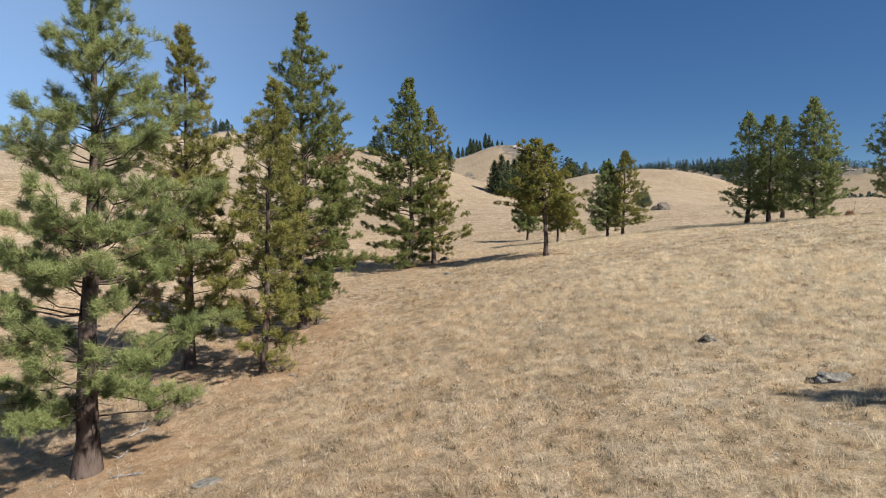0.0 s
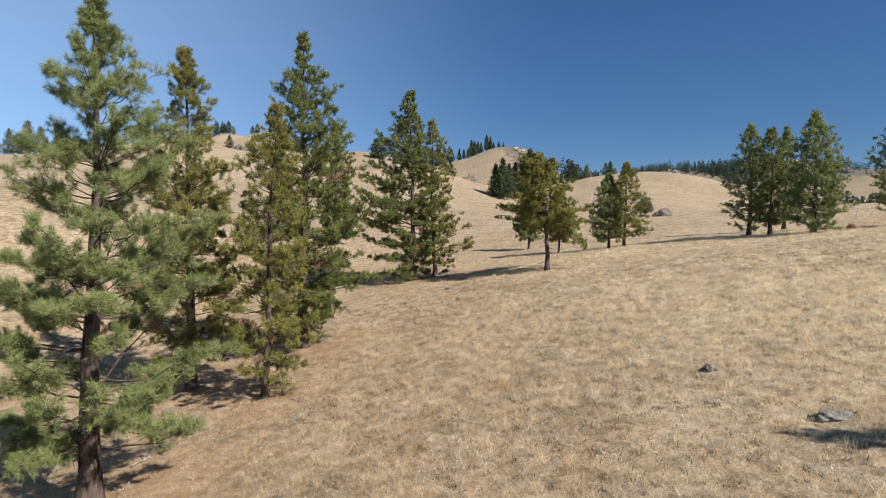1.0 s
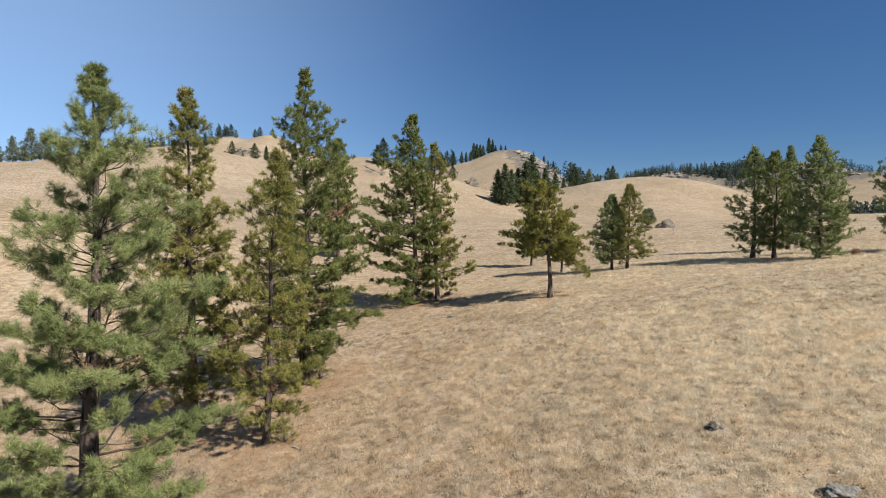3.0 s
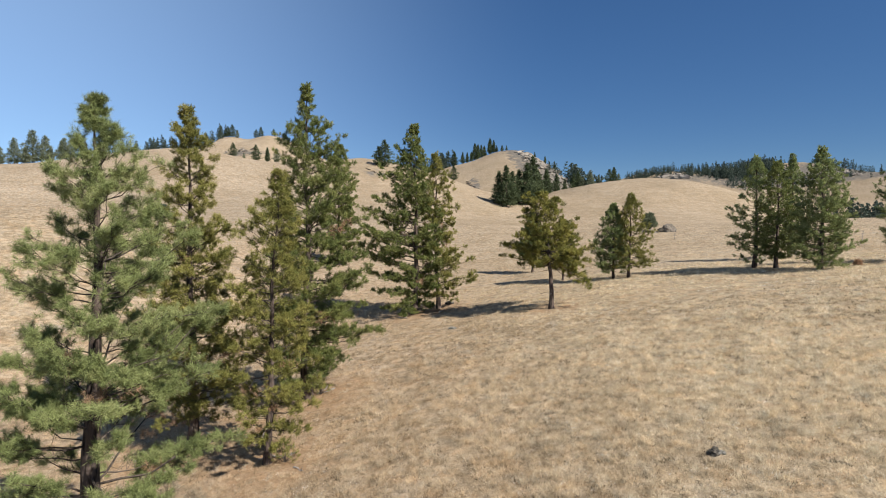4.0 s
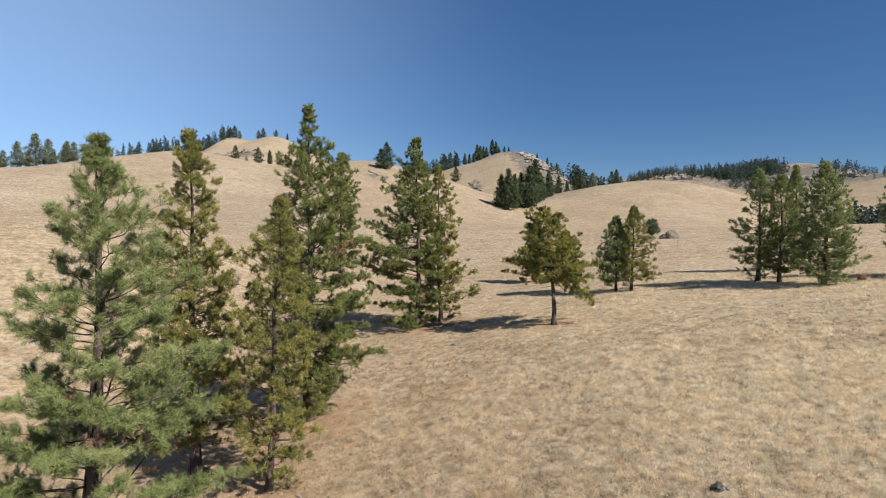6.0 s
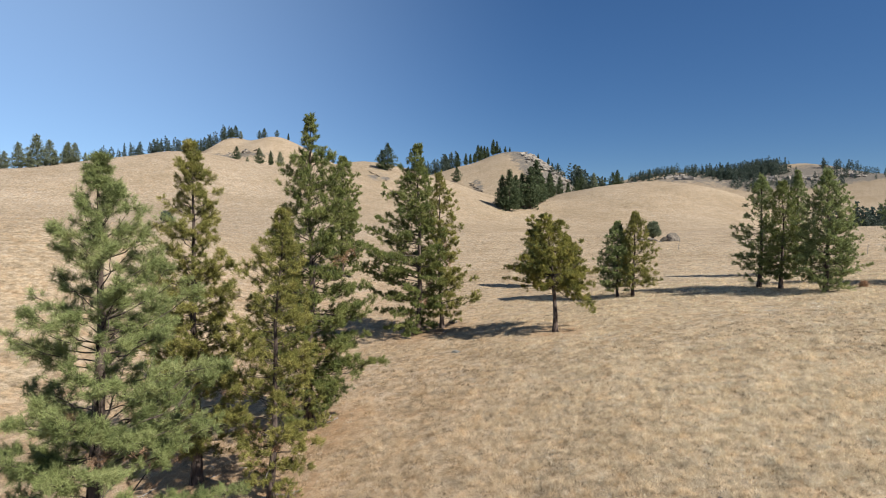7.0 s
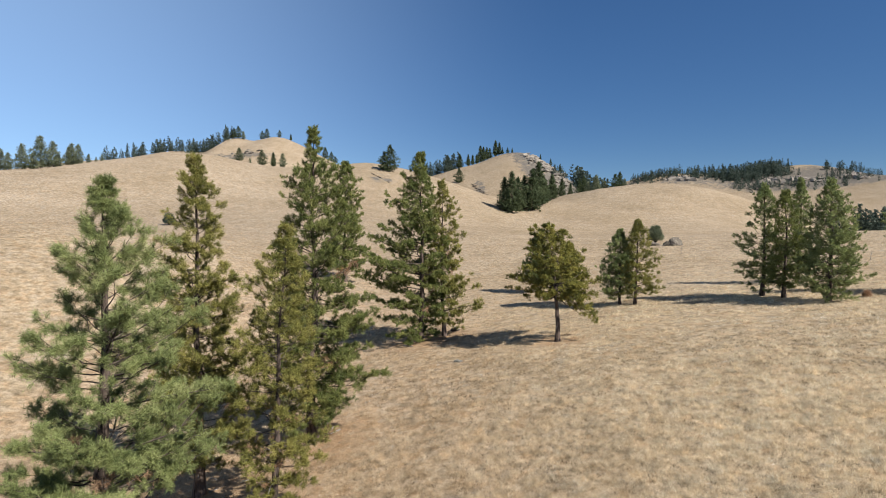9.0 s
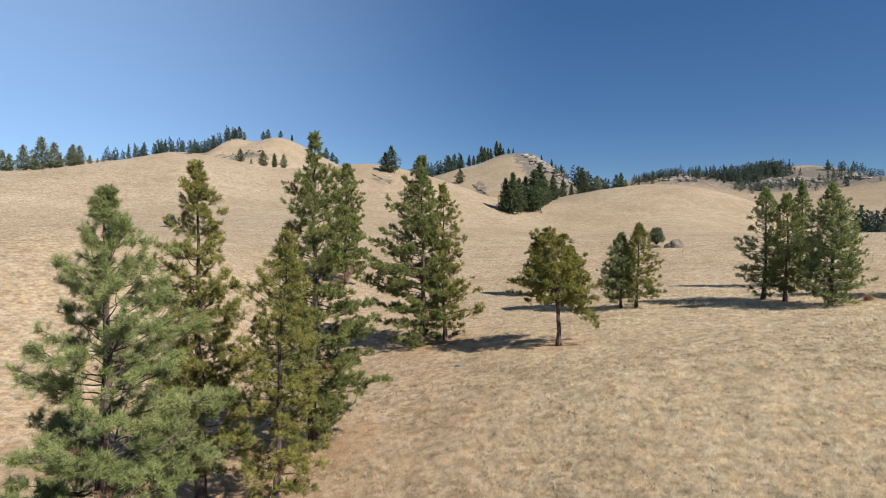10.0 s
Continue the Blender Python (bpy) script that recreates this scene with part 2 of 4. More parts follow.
def land(x, y):
    """Height of the hillside, the gully, the grassy hills and the distant ridges."""
    x, y = np.asarray(x, float), np.asarray(y, float)
    z = np.zeros(np.broadcast(x, y).shape)
    z = z + knoll(x, y, -30, 20, 26, 22, -2.8)
    z = z + knoll(x, y, 0, 25, 26, 22, 0.5)
    z = z + knoll(x, y, 30, 20, 26, 22, -1.3)
    z = z + knoll(x, y, 62, 35, 30, 30, 4.0)
    z = z + knoll(x, y, -32, 62, 26, 26, -5.2)
    z = z + knoll(x, y, 0, 62, 26, 24, 2.4)
    z = z + knoll(x, y, 35, 68, 28, 24, 1.5)
    z = z + knoll(x, y, -75, 95, 40, 40, 18.5)
    z = z + knoll(x, y, -20, 115, 40, 40, -5.8)
    z = z + knoll(x, y, 35, 120, 40, 40, 2.9)
    z = z + knoll(x, y, 95, 110, 50, 45, 2.2)
    z = z + knoll(x, y, -120, 190, 65, 70, 0.2)
    z = z + knoll(x, y, -40, 200, 60, 60, 12.2)
    z = z + knoll(x, y, 40, 200, 60, 60, -2.1)
    z = z + knoll(x, y, 120, 200, 70, 60, 11.4)
    z = z + knoll(x, y, 210, 200, 80, 80, 6.2)
    z = z + knoll(x, y, -260, 260, 90, 90, 35.5)
    z = z + knoll(x, y, -150, 320, 80, 80, 11.5)
    z = z + knoll(x, y, -55, 400, 75, 75, 47.2)
    z = z + knoll(x, y, 50, 400, 60, 80, -5.7)
    z = z + knoll(x, y, 145, 400, 75, 80, 43.7)
    z = z + knoll(x, y, 240, 300, 80, 80, -26.5)
    z = z + knoll(x, y, -200, -60, 150, 110, -16.4)
    z = z + knoll(x, y, 120, -60, 150, 110, 10.3)
    z = z + knoll(x, y, 350, 250, 120, 160, 11.0)
    z = z + knoll(x, y, -330, 120, 140, 120, -7.2)
    z = z + knoll(x, y, 48, 398, 26, 75, -3.7)
    z = z + knoll(x, y, -112, 345, 25, 40, -0.1)
    # distant hills
    z = z + knoll(x, y, -640, 900, 140, 150, 53.2)
    z = z + knoll(x, y, -480, 900, 110, 150, 57.2)
    z = z + knoll(x, y, -370, 900, 70, 150, 43.7)
    z = z + knoll(x, y, -300, 900, 60, 150, 27.0)
    z = z + knoll(x, y, -270, 900, 32, 150, 4.9)
    z = z + knoll(x, y, -235, 900, 60, 150, 77.0)
    z = z + knoll(x, y, -150, 900, 80, 150, 44.6)
    z = z + knoll(x, y, -70, 850, 70, 170, 25.1)
    z = z + knoll(x, y, 20, 850, 60, 170, 55.4)
    z = z + knoll(x, y, 85, 850, 42, 170, 58.3)
    z = z + knoll(x, y, 125, 850, 38, 170, 22.3)
    z = z + knoll(x, y, 180, 850, 50, 170, 42.5)
    z = z + knoll(x, y, 380, 1250, 110, 230, 92.0)
    z = z + knoll(x, y, 520, 1250, 110, 230, 25.7)
    z = z + knoll(x, y, 640, 1250, 110, 230, 68.1)
    z = z + knoll(x, y, 760, 1250, 110, 230, 47.4)
    z = z + knoll(x, y, 880, 1250, 120, 230, 26.6)
    z = z + knoll(x, y, 1050, 1250, 150, 230, 83.2)
    z = z + knoll(x, y, 900, 850, 260, 120, 67.0)
    z = z + knoll(x, y, 60, 640, 90, 80, -1.5)
    z = z + knoll(x, y, -1300, 900, 400, 300, 60) + knoll(x, y, 1700, 1300, 400, 300, 100)
    # brows, shoulders and dips of the skyline
    z = z + knoll(x, y, -138, 322, 38, 50, 15.1)
    z = z + knoll(x, y, -215, 272, 45, 50, 0.9)
    z = z + knoll(x, y, -98, 355, 28, 40, -4.8)
    z = z + knoll(x, y, 70, 432, 22, 40, 0.2)
    z = z + knoll(x, y, 100, 425, 25, 40, -0.9)
    z = z + knoll(x, y, -316, 880, 20, 110, 8.1)
    z = z + knoll(x, y, -205, 890, 22, 110, -2.8)
    z = z + knoll(x, y, 790, 1220, 60, 160, -9.9)
    z = z + knoll(x, y, 690, 1230, 50, 160, 8.8)
    z = z + knoll(x, y, 950, 1180, 80, 160, -0.5)
    z = z + knoll(x, y, 450, 1220, 50, 160, 0.9)
    z = z + knoll(x, y, 560, 1240, 50, 160, 6.0)
    z = z + knoll(x, y, 165, 790, 18, 100, -8.5)
    z = z + knoll(x, y, -5, 830, 25, 120, 5.9)
    z = z + knoll(x, y, -400, 880, 35, 120, 9.0)
    z = z + knoll(x, y, -312, 868, 11, 80, 6.0) + knoll(x, y, -282, 872, 14, 80, -3.5) + knoll(x, y, -245, 885, 14, 80, 1.5)
    # rolls and hummocks
    far = np.clip((np.hypot(x, y) - 90) / 250, 0, 1)
    z = z + far * (1.1 * np.sin(x / 23 + y / 61) * np.sin(y / 37 - x / 90) + 0.6 * np.sin(x / 9.5 - y / 31 + 1.0) * np.sin(y / 14 + x / 47))
    z = z + 0.10 * np.sin(x / 2.3 + y / 5.1) * np.sin(y / 2.9 - x / 7.7) + 0.05 * np.sin(x / 0.9 + y / 1.7 + 2) * np.sin(y / 1.1 - x / 2.3)
    return z


def on_land(x, y, sink=0.0):
    return float(land(x, y)) - sink


def mesh_object(name, verts, faces, mat, parent=None, label="", smooth=False):
    """One mesh object from arrays; faces all have the same number of corners."""
    verts, faces = np.asarray(verts, np.float32), np.asarray(faces, np.int32)
    me = bpy.data.meshes.new(name)
    n, k = faces.shape
    me.vertices.add(len(verts))
    me.vertices.foreach_set("co", verts.ravel())
    me.loops.add(n * k)
    me.loops.foreach_set("vertex_index", faces.ravel())
    me.polygons.add(n)
    me.polygons.foreach_set("loop_start", np.arange(0, n * k, k, dtype=np.int32))
    me.polygons.foreach_set("use_smooth", np.full(n, smooth, dtype=bool))
    me.update(calc_edges=True)
    me.materials.append(mat)
    ob = new(name, me)
    if parent:
        ob.parent = parent
    if label:
        ob["label"] = label
    return ob


def spaced(fine_from, fine_to, step, growth, low, high, back=0.0):
    """Grid lines: even between two bounds, then ever wider out to the limits."""
    mid = list(np.arange(fine_from, fine_to + step / 2, step))
    up, down, s = [], [], step
    v = mid[-1]
    while v < high:
        s *= growth
        v += s
        up.append(v)
    v, s = mid[0], step
    while v > low:
        s *= back or growth
        v -= s
        down.append(v)
    return np.array(down[::-1] + mid + up)


TRAIL_NEAR, TRAIL_FAR = 2.2, -4.6      # where the game trail runs, at y = 26 and y = 54
# feet of the pines that stand near: x, y
PINES = {
    "giant": (-14.95, 25.2), "tall": (-17.2, 41.0), "slim": (-10.9, 36.7), "spire": (-10.8, 47.0), "spire_mate": (-20.4, 115.0),
    "wide": (-3.9, 72.0), "wide_mate": (-1.1, 73.4), "umbrella": (10.6, 62.9), "behind": (14.5, 105.0), "behind_low": (16.3, 87.0),
    "pair_blue": (21.6, 80.0), "pair_gold": (23.2, 78.8), "row_first": (37.6, 75.6), "row_second": (38.6, 72.5), "row_back": (48.8, 88.0),
    "row_last": (40.1, 66.5), "edge": (52.4, 70.0), "shade": (25.3, 12.6),
}

gx = spaced(-32, 44, 0.8, 1.036, -3500, 3500)
gy = spaced(10, 92, 0.8, 1.028, -2500, 4300, 1.15)
GX, GY = np.meshgrid(gx, gy)
GZ = land(GX, GY)
nx, ny = len(gx), len(gy)
idx = np.arange(nx * ny).reshape(ny, nx)
quads = np.stack([idx[:-1, :-1], idx[:-1, 1:], idx[1:, 1:], idx[1:, :-1]], -1).reshape(-1, 4)
ground = tagged(mesh_object("ground", np.stack([GX, GY, GZ], -1).reshape(-1, 3), quads, GROUND, smooth=True),
                "dry straw-coloured grass hillside rolling up to bare hills", "ground", kind="structure")


def litter(x, y):
    """How thickly fallen needles lie: under the stand of pines in the gully."""
    v = np.zeros(np.shape(x))
    for key, r in (("giant", 6.5), ("tall", 5.5), ("slim", 4.2), ("spire", 5.0), ("wide", 4.5), ("wide_mate", 3.5), ("umbrella", 3.0)):
        cx, cy = PINES[key]
        v = np.maximum(v, np.clip(1.35 - np.hypot(x - cx, y - cy) / r, 0, 0.9))
    return v


def worn(x, y):
    """The game trail that slants across the slope."""
    along = np.clip((y - 26.0) / 28.0, 0, 1)
    middle = TRAIL_NEAR + (TRAIL_FAR - TRAIL_NEAR) * along + 0.10 * np.sin(y / 2.7) + 0.06 * np.sin(y / 1.1)
    return np.exp(-((x - middle) / 0.27) ** 2) * np.clip((y - 24.0) / 4, 0, 1) * np.clip((58.0 - y) / 10, 0, 1)


def rocky(x, y):
    """Where bedrock and scree come through the turf: the face of the peak, streaks on the brows, the far cliffs."""
    v = knoll(x, y, 118, 800, 24, 90, 1.7) + knoll(x, y, 140, 760, 28, 70, 1.3) + knoll(x, y, 102, 800, 12, 60, 0.7) + knoll(x, y, 29, 668, 6, 34, 0.62) + knoll(x, y, -18, 710, 9, 20, 0.55)
    v = v + knoll(x, y, -40, 339, 7, 7, 0.5) + knoll(x, y, -270, 785, 40, 10, 0.58) + knoll(x, y, 570, 1050, 90, 60, 0.9) + knoll(x, y, 410, 1115, 40, 26, 0.55)
    return np.clip(v + knoll(x, y, 665, 1005, 50, 50, 0.7) + knoll(x, y, 90, 860, 40, 40, 0.55) + knoll(x, y, 690, 1060, 120, 70, 0.62), 0, 1)


def turf_tint(x, y):
    """How pale the turf is: palest on the eastern slope, near and upper, paler too on the western hill, darker on the
    trail.
    """
    v = 0.94 + 0.12 / (1 + np.exp(-(x - 8) / 10)) / (1 + np.exp(-(y - 38) / 8)) * np.clip(1.4 - y / 400, 0.4, 1)
    v = v + 0.05 / (1 + np.exp((x + 60) / 20)) / (1 + np.exp(-(y - 90) / 20))
    v = v + 0.10 / (1 + np.exp(-(x - 10) / 5)) / (1 + np.exp(np.clip((y - 42) / 6, -50, 50)))
    return v * (1 - 0.30 * worn(x, y))


tint_and_haze = ground.data.color_attributes.new("turf_tint", "FLOAT_COLOR", "POINT")
v = turf_tint(GX, GY).ravel()
# w grows with distance: it darkens the turf and adds blue, haze put into colour
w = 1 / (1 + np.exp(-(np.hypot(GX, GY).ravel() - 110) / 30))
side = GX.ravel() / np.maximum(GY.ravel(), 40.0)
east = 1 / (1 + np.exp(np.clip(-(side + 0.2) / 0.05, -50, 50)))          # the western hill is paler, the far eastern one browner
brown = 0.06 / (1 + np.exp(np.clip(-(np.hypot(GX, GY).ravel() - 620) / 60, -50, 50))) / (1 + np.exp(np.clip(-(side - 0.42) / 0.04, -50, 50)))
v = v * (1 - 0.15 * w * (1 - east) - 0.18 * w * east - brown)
tint_and_haze.data.foreach_set("color", np.stack([v * (0.985 - 0.01 * w + 0.035 * (1 - w) * (GX.ravel() > -40) / (1 + np.exp(np.clip((GX.ravel() - 4) / 4, -50, 50)))), v * (1 + 0.013 * w + 0.01 * w * (1 - east)), v * (1.01 + 0.08 * w + 0.04 * w * (1 - east)), np.ones_like(v)], -1).astype(np.float32).ravel())
stony = ground.data.color_attributes.new("stony", "FLOAT_COLOR", "POINT")
v = rocky(GX, GY).ravel()
stony.data.foreach_set("color", np.stack([v, v, v, np.ones_like(v)], -1).astype(np.float32).ravel())
layer = ground.data.color_attributes.new("litter", "FLOAT_COLOR", "POINT")
v = litter(GX, GY).ravel()
layer.data.foreach_set("color", np.stack([v, v, v, np.ones_like(v)], -1).astype(np.float32).ravel())


# ---- trees ----
def tubes(paths, sides):
    """Tapered tubes along many paths of (points, radii)."""
    vs, fs, n = [], [], 0
    ring = np.arange(sides) * 2 * np.pi / sides
    for pts, rad in paths:
        pts, rad = np.asarray(pts), np.asarray(rad)
        t = np.gradient(pts, axis=0)
        t /= np.linalg.norm(t, axis=1)[:, None] + 1e-9
        ref = np.where(np.abs(t[:, 2:3]) > 0.9, np.array([[1.0, 0, 0]]), np.array([[0, 0, 1.0]]))
        a = np.cross(t, ref)
        a /= np.linalg.norm(a, axis=1)[:, None] + 1e-9
        b = np.cross(t, a)
        v = pts[:, None] + rad[:, None, None] * (np.cos(ring)[None, :, None] * a[:, None] + np.sin(ring)[None, :, None] * b[:, None])
        vs.append(v.reshape(-1, 3))
        k = len(pts)
        i = n + np.arange(k * sides).reshape(k, sides)
        j = np.roll(i, -1, axis=1)
        fs.append(np.stack([i[:-1], j[:-1], j[1:], i[1:]], -1).reshape(-1, 4))
        n += k * sides
    return np.concatenate(vs), np.concatenate(fs)


def needle_puffs(rng, centre, axis, size, count, width):
    """Round brushes of needles: count thin triangles each, spread about the end of a shoot."""
    n = len(centre)
    d = 0.5 * axis[:, None] + rng.normal(size=(n, count, 3)) * 0.6
    d /= np.linalg.norm(d, axis=2)[:, :, None]
    s = size[:, None, None] * rng.uniform(0.5, 1.05, (n, count, 1))
    base = centre[:, None] - axis[:, None] * size[:, None, None] * rng.uniform(-0.15, 0.75, (n, count, 1)) + rng.normal(size=(n, count, 3)) * 0.16 * size[:, None, None]
    side = np.cross(d, rng.normal(size=(n, count, 3)))
    side *= width / 2 / (np.linalg.norm(side, axis=2)[:, :, None] + 1e-9)
    v = np.stack([base - side, base + side, base + d * s], 2).reshape(-1, 3)
    return v, np.arange(len(v)).reshape(-1, 3)


def pine(x, y, height, spread, bare, seed, foliage, label, shape=(0.3, 0.9), girth=0.019, per_puff=40, needle=(0.26, 0.026), dense=1.0,
         rise=(-10, 28), lean=(0.0, 0.0), dead=0.0, snags=0, ragged=0.5, group="", bias=(0.0, 0.0), open_low=0.0, tuft=4, thin=0.0,
         leader=1.1, boughs=(), fork=True, twiggy=0.0, tier=1.0):
    """A pine on its foot at x, y. spread: widest reach of its limbs; bare: share of the height below them;
    shape: where up the crown it is widest, and how pointed it is; rise: slope of the lowest and topmost limbs;
    tier: how far apart the whorls stand; leader: share of the height above which only a thin shoot stands; boughs: single limbs (height, bearing, length, slope)."""
    rng = np.random.default_rng(seed)
    tree = tagged(new("pine_tree"), label, "tree", group)
    tree.location = (x, y, on_land(x, y, 0.08))
    ks = np.linspace(0, 1, 14)
    bend = np.cumsum(rng.normal(size=(14, 2)), axis=0) * 0.0035 * height
    bend -= bend[0]
    stem = np.stack([bend[:, 0] + lean[0] * ks ** 1.5 * height, bend[:, 1] + lean[1] * ks ** 1.5 * height, ks * height], 1)
    r0 = girth * height
    rad = r0 * (1 - ks) + 0.012
    rad[0] *= 1.35
    v, f = tubes([(stem, rad)], 12)
    mesh_object("trunk", v, f, BARK, tree, smooth=True)

    def at(h):
        return np.array([np.interp(h, stem[:, 2], stem[:, i]) for i in range(3)])
    limbs, cs, ax, sz, withered = [], [], [], [], []
    lobes = rng.uniform(0, 2 * np.pi, 3)
    peak, point = shape

    def unit(d):
        return d / (np.linalg.norm(d) + 1e-9)

    def limb(h, turn, length, slope, f, low, lift=0.22):
        """A limb with side shoots, and on each shoot a few round brushes of needles."""
        fine = 0.45 + 0.55 * min(1.0, (1 - f) / 0.2)
        out = np.array([np.cos(turn), np.sin(turn), 0.0])
        s = np.linspace(0, 1, 6)
        wob = np.cumsum(rng.normal(size=(6, 3)), axis=0) * 0.035 * length
        wob -= wob[0]
        pts = at(h) + out * (s * np.cos(slope) * length)[:, None] + np.array([0, 0, 1.0]) * ((s * np.sin(slope) + lift * s ** 2.2) * length)[:, None] + wob
        twigs = []
        limbs.append(((pts, (0.010 * length + 0.010) * (1 - 0.8 * s)), twigs))
        dying = f < 0.5 and rng.random() < dead
        m = max(3, int(length * (2.2 + 0.8 * (f < 0.5)) * dense))
        for j in range(m):
            q = 1.0 if j == 0 else rng.uniform(0.5 if low else 0.25, 1.0)
            p = np.array([np.interp(q, s, pts[:, i]) for i in range(3)])
            side = (rng.random() < 0.5) * 2 - 1
            a = turn + side * rng.uniform(0.3, 1.3) * (q < 0.98)
            d = unit(np.array([np.cos(a), np.sin(a), rng.uniform(-0.1, 0.7)]))
            tl = (0.22 * fine + 0.27 * length * (1.15 - q)) * rng.uniform(0.5, 1.3)
            e = p + d * tl
            twigs.append((np.stack([p, e]), np.array([0.014, 0.008])))
            for k in range(tuft if fine > 0.8 else max(2, tuft - 1)):
                dd = unit(d + rng.normal(size=3) * 0.6 + np.array([0, 0, 0.4]))
                root = p + (e - p) * rng.uniform(0.3, 1.0)
                c = root + dd * needle[0] * rng.uniform(0.7, 1.7) * (0.5 + 0.5 * fine)
                if fork:
                    twigs.append((np.stack([root, c]), np.array([0.008, 0.005])))
                cs.append(c)
                ax.append(unit(dd + np.array([0, 0, 0.3])))
                sz.append(rng.uniform(0.8, 1.2) * needle[0] * (0.5 + 0.5 * fine))
                withered.append(dying and q < 0.75)
        for k in range(int(twiggy * length * (f < 0.55) * rng.uniform(0.5, 1.5))):      # bare twigs on the inner limb
            q = rng.uniform(0.1, 0.7)
            p = np.array([np.interp(q, s, pts[:, i]) for i in range(3)])
            d = unit(out * 0.5 + rng.normal(size=3) * 0.6)
            e = p + d * rng.uniform(0.3, 0.9)
            twigs.append((np.stack([p, (p + e) / 2 + rng.normal(size=3) * 0.06, e + np.array([0, 0, 0.12])]), np.array([0.012, 0.009, 0.004])))

    h, turn = bare * height, rng.uniform(0, 6.28)
    while h < height * 0.985:
        f = min(max((h / height - bare) / (1 - bare), 0.0), 0.995)
        reach = (f / peak) ** 0.55 * 0.35 + 0.65 if f < peak else ((1 - f) / (1 - peak)) ** point
        reach = spread * max(reach * min(1.0, ((1 - f) / 0.22) ** 0.45), 0.03)
        if h / height > leader:
            reach = min(reach, 0.035 * height * (0.5 + 2.5 * (1 - h / height)))
        for k in range(int(rng.integers(2, 5) * tier + 0.5)):
            turn += 2.4 + rng.normal() * 0.35
            low = f < open_low                   # few bare limbs with a heavy spray at the end
            if low and rng.random() < 0.24 or f > 0.42 and rng.random() < thin:
                continue
            length = reach * rng.uniform(1 - ragged, 1.12) * (1 + 0.16 * np.sin(3 * turn + lobes[0] + 6 * f) + 0.12 * np.sin(2 * turn + lobes[1] - 9 * f))
            length = max(min(length, reach) * (1 + bias[0] * np.cos(turn) + bias[1] * np.sin(turn)), 0.3)
            slope = radians(rise[0] + (rise[1] - rise[0]) * f + 38 * max(0.0, (f - 0.72) / 0.28) + rng.normal() * 9)
            limb(h, turn, length, slope, f, low)
        h += height * rng.uniform(0.011, 0.024) * tier / max(dense, 0.6) * (0.8 + 0.4 * (1 - f))
    for up, bearing, length, slope in boughs:
        limb(up, radians(bearing), length, radians(slope), min(0.6, up / height), False, 0.22 if slope > -10 else -0.05)
    for k in range(5):                       # the leading shoot
        cs.append(at(height * (0.96 + 0.04 * k / 4)) + rng.normal(size=3) * 0.05)
        ax.append(unit(np.array([0, 0, 1.0]) + rng.normal(size=3) * 0.2))
        sz.append(needle[0] * (0.9 - 0.05 * k))
        withered.append(False)
    cs, ax, sz, gone = np.array(cs), np.array(ax), np.array(sz), np.array(withered)
    for k in range(snags):
        hh, a = height * rng.uniform(0.04, bare + 0.12), rng.uniform(0, 6.28)
        ln = rng.uniform(0.5, 1.6)
        s = np.linspace(0, 1, 5)
        pts = at(hh) + np.stack([np.cos(a) * s * ln, np.sin(a) * s * ln, -0.2 * s ** 2 * ln], 1) + np.cumsum(rng.normal(size=(5, 3)), axis=0) * 0.03
        v, f = tubes([(pts, 0.028 * (1 - 0.7 * s))], 4)
        mesh_object("dead_branch", v, f, SNAG if k % 3 == 0 else LIMB, tree, "bare dead branch")
    for wood_path, sprays in limbs:
        v, f = tubes([wood_path], 5)
        v2, f2 = tubes(sprays, 3)
        mesh_object("branch", np.concatenate([v, v2]), np.concatenate([f, f2 + len(v)]), LIMB, tree)
    v, f = needle_puffs(rng, cs[~gone], ax[~gone], sz[~gone], per_puff, needle[1])
    mesh_object("crown", v, f, foliage, tree)
    if gone.any():
        v, f = needle_puffs(rng, cs[gone], ax[gone], sz[gone] * 0.8, per_puff // 2, needle[1])
        mesh_object("dead_needles", v, f, RUST, tree, "rust-brown dead needles")
    return tree


STAND = "pines in the gully"
pine(*PINES["giant"], 20.7, 4.9, 0.12, 11, GREEN, "large ponderosa pine, green crown to the ground, thick dark trunk", lean=(0.040, 0.0), shape=(0.22, 0.72), girth=0.0225, open_low=0.3, thin=0.12,
     dead=0.07, snags=12, per_puff=46, needle=(0.28, 0.018), bias=(0.2, 0.0), dense=1.2, tuft=6, tier=1.6, ragged=0.45, rise=(-8, 36), group=STAND, twiggy=1.6,
     boughs=((2.5, -122, 1.9, 2), (2.4, -146, 2.2, 0), (2.6, -170, 2.2, 0), (2.7, 162, 2.0, 0), (2.8, -150, 1.4, 10), (2.6, -100, 1.2, 8), (4.4, -22, 3.9, -6), (4.7, 5, 3.7, 0), (4.2, -45, 3.0, -4)))
NEAR = dict(per_puff=27, needle=(0.27, 0.033), tuft=5, twiggy=0.9, group=STAND)
pine(*PINES["tall"], 23.0, 3.8, 0.10, 12, OLIVE, "tall ponderosa pine with olive, yellowing needles", shape=(0.3, 0.66), girth=0.015, dead=0.09, snags=6, dense=1.2, leader=0.9, tier=1.3, **NEAR)
pine(*PINES["slim"], 17.4, 3.0, 0.07, 13, OLIVE, "slim pine with yellow-green needles and thin trunk", shape=(0.3, 0.55), girth=0.013, dead=0.12, snags=8, bias=(-0.1, 0.0), lean=(0.018, 0.0), **NEAR)
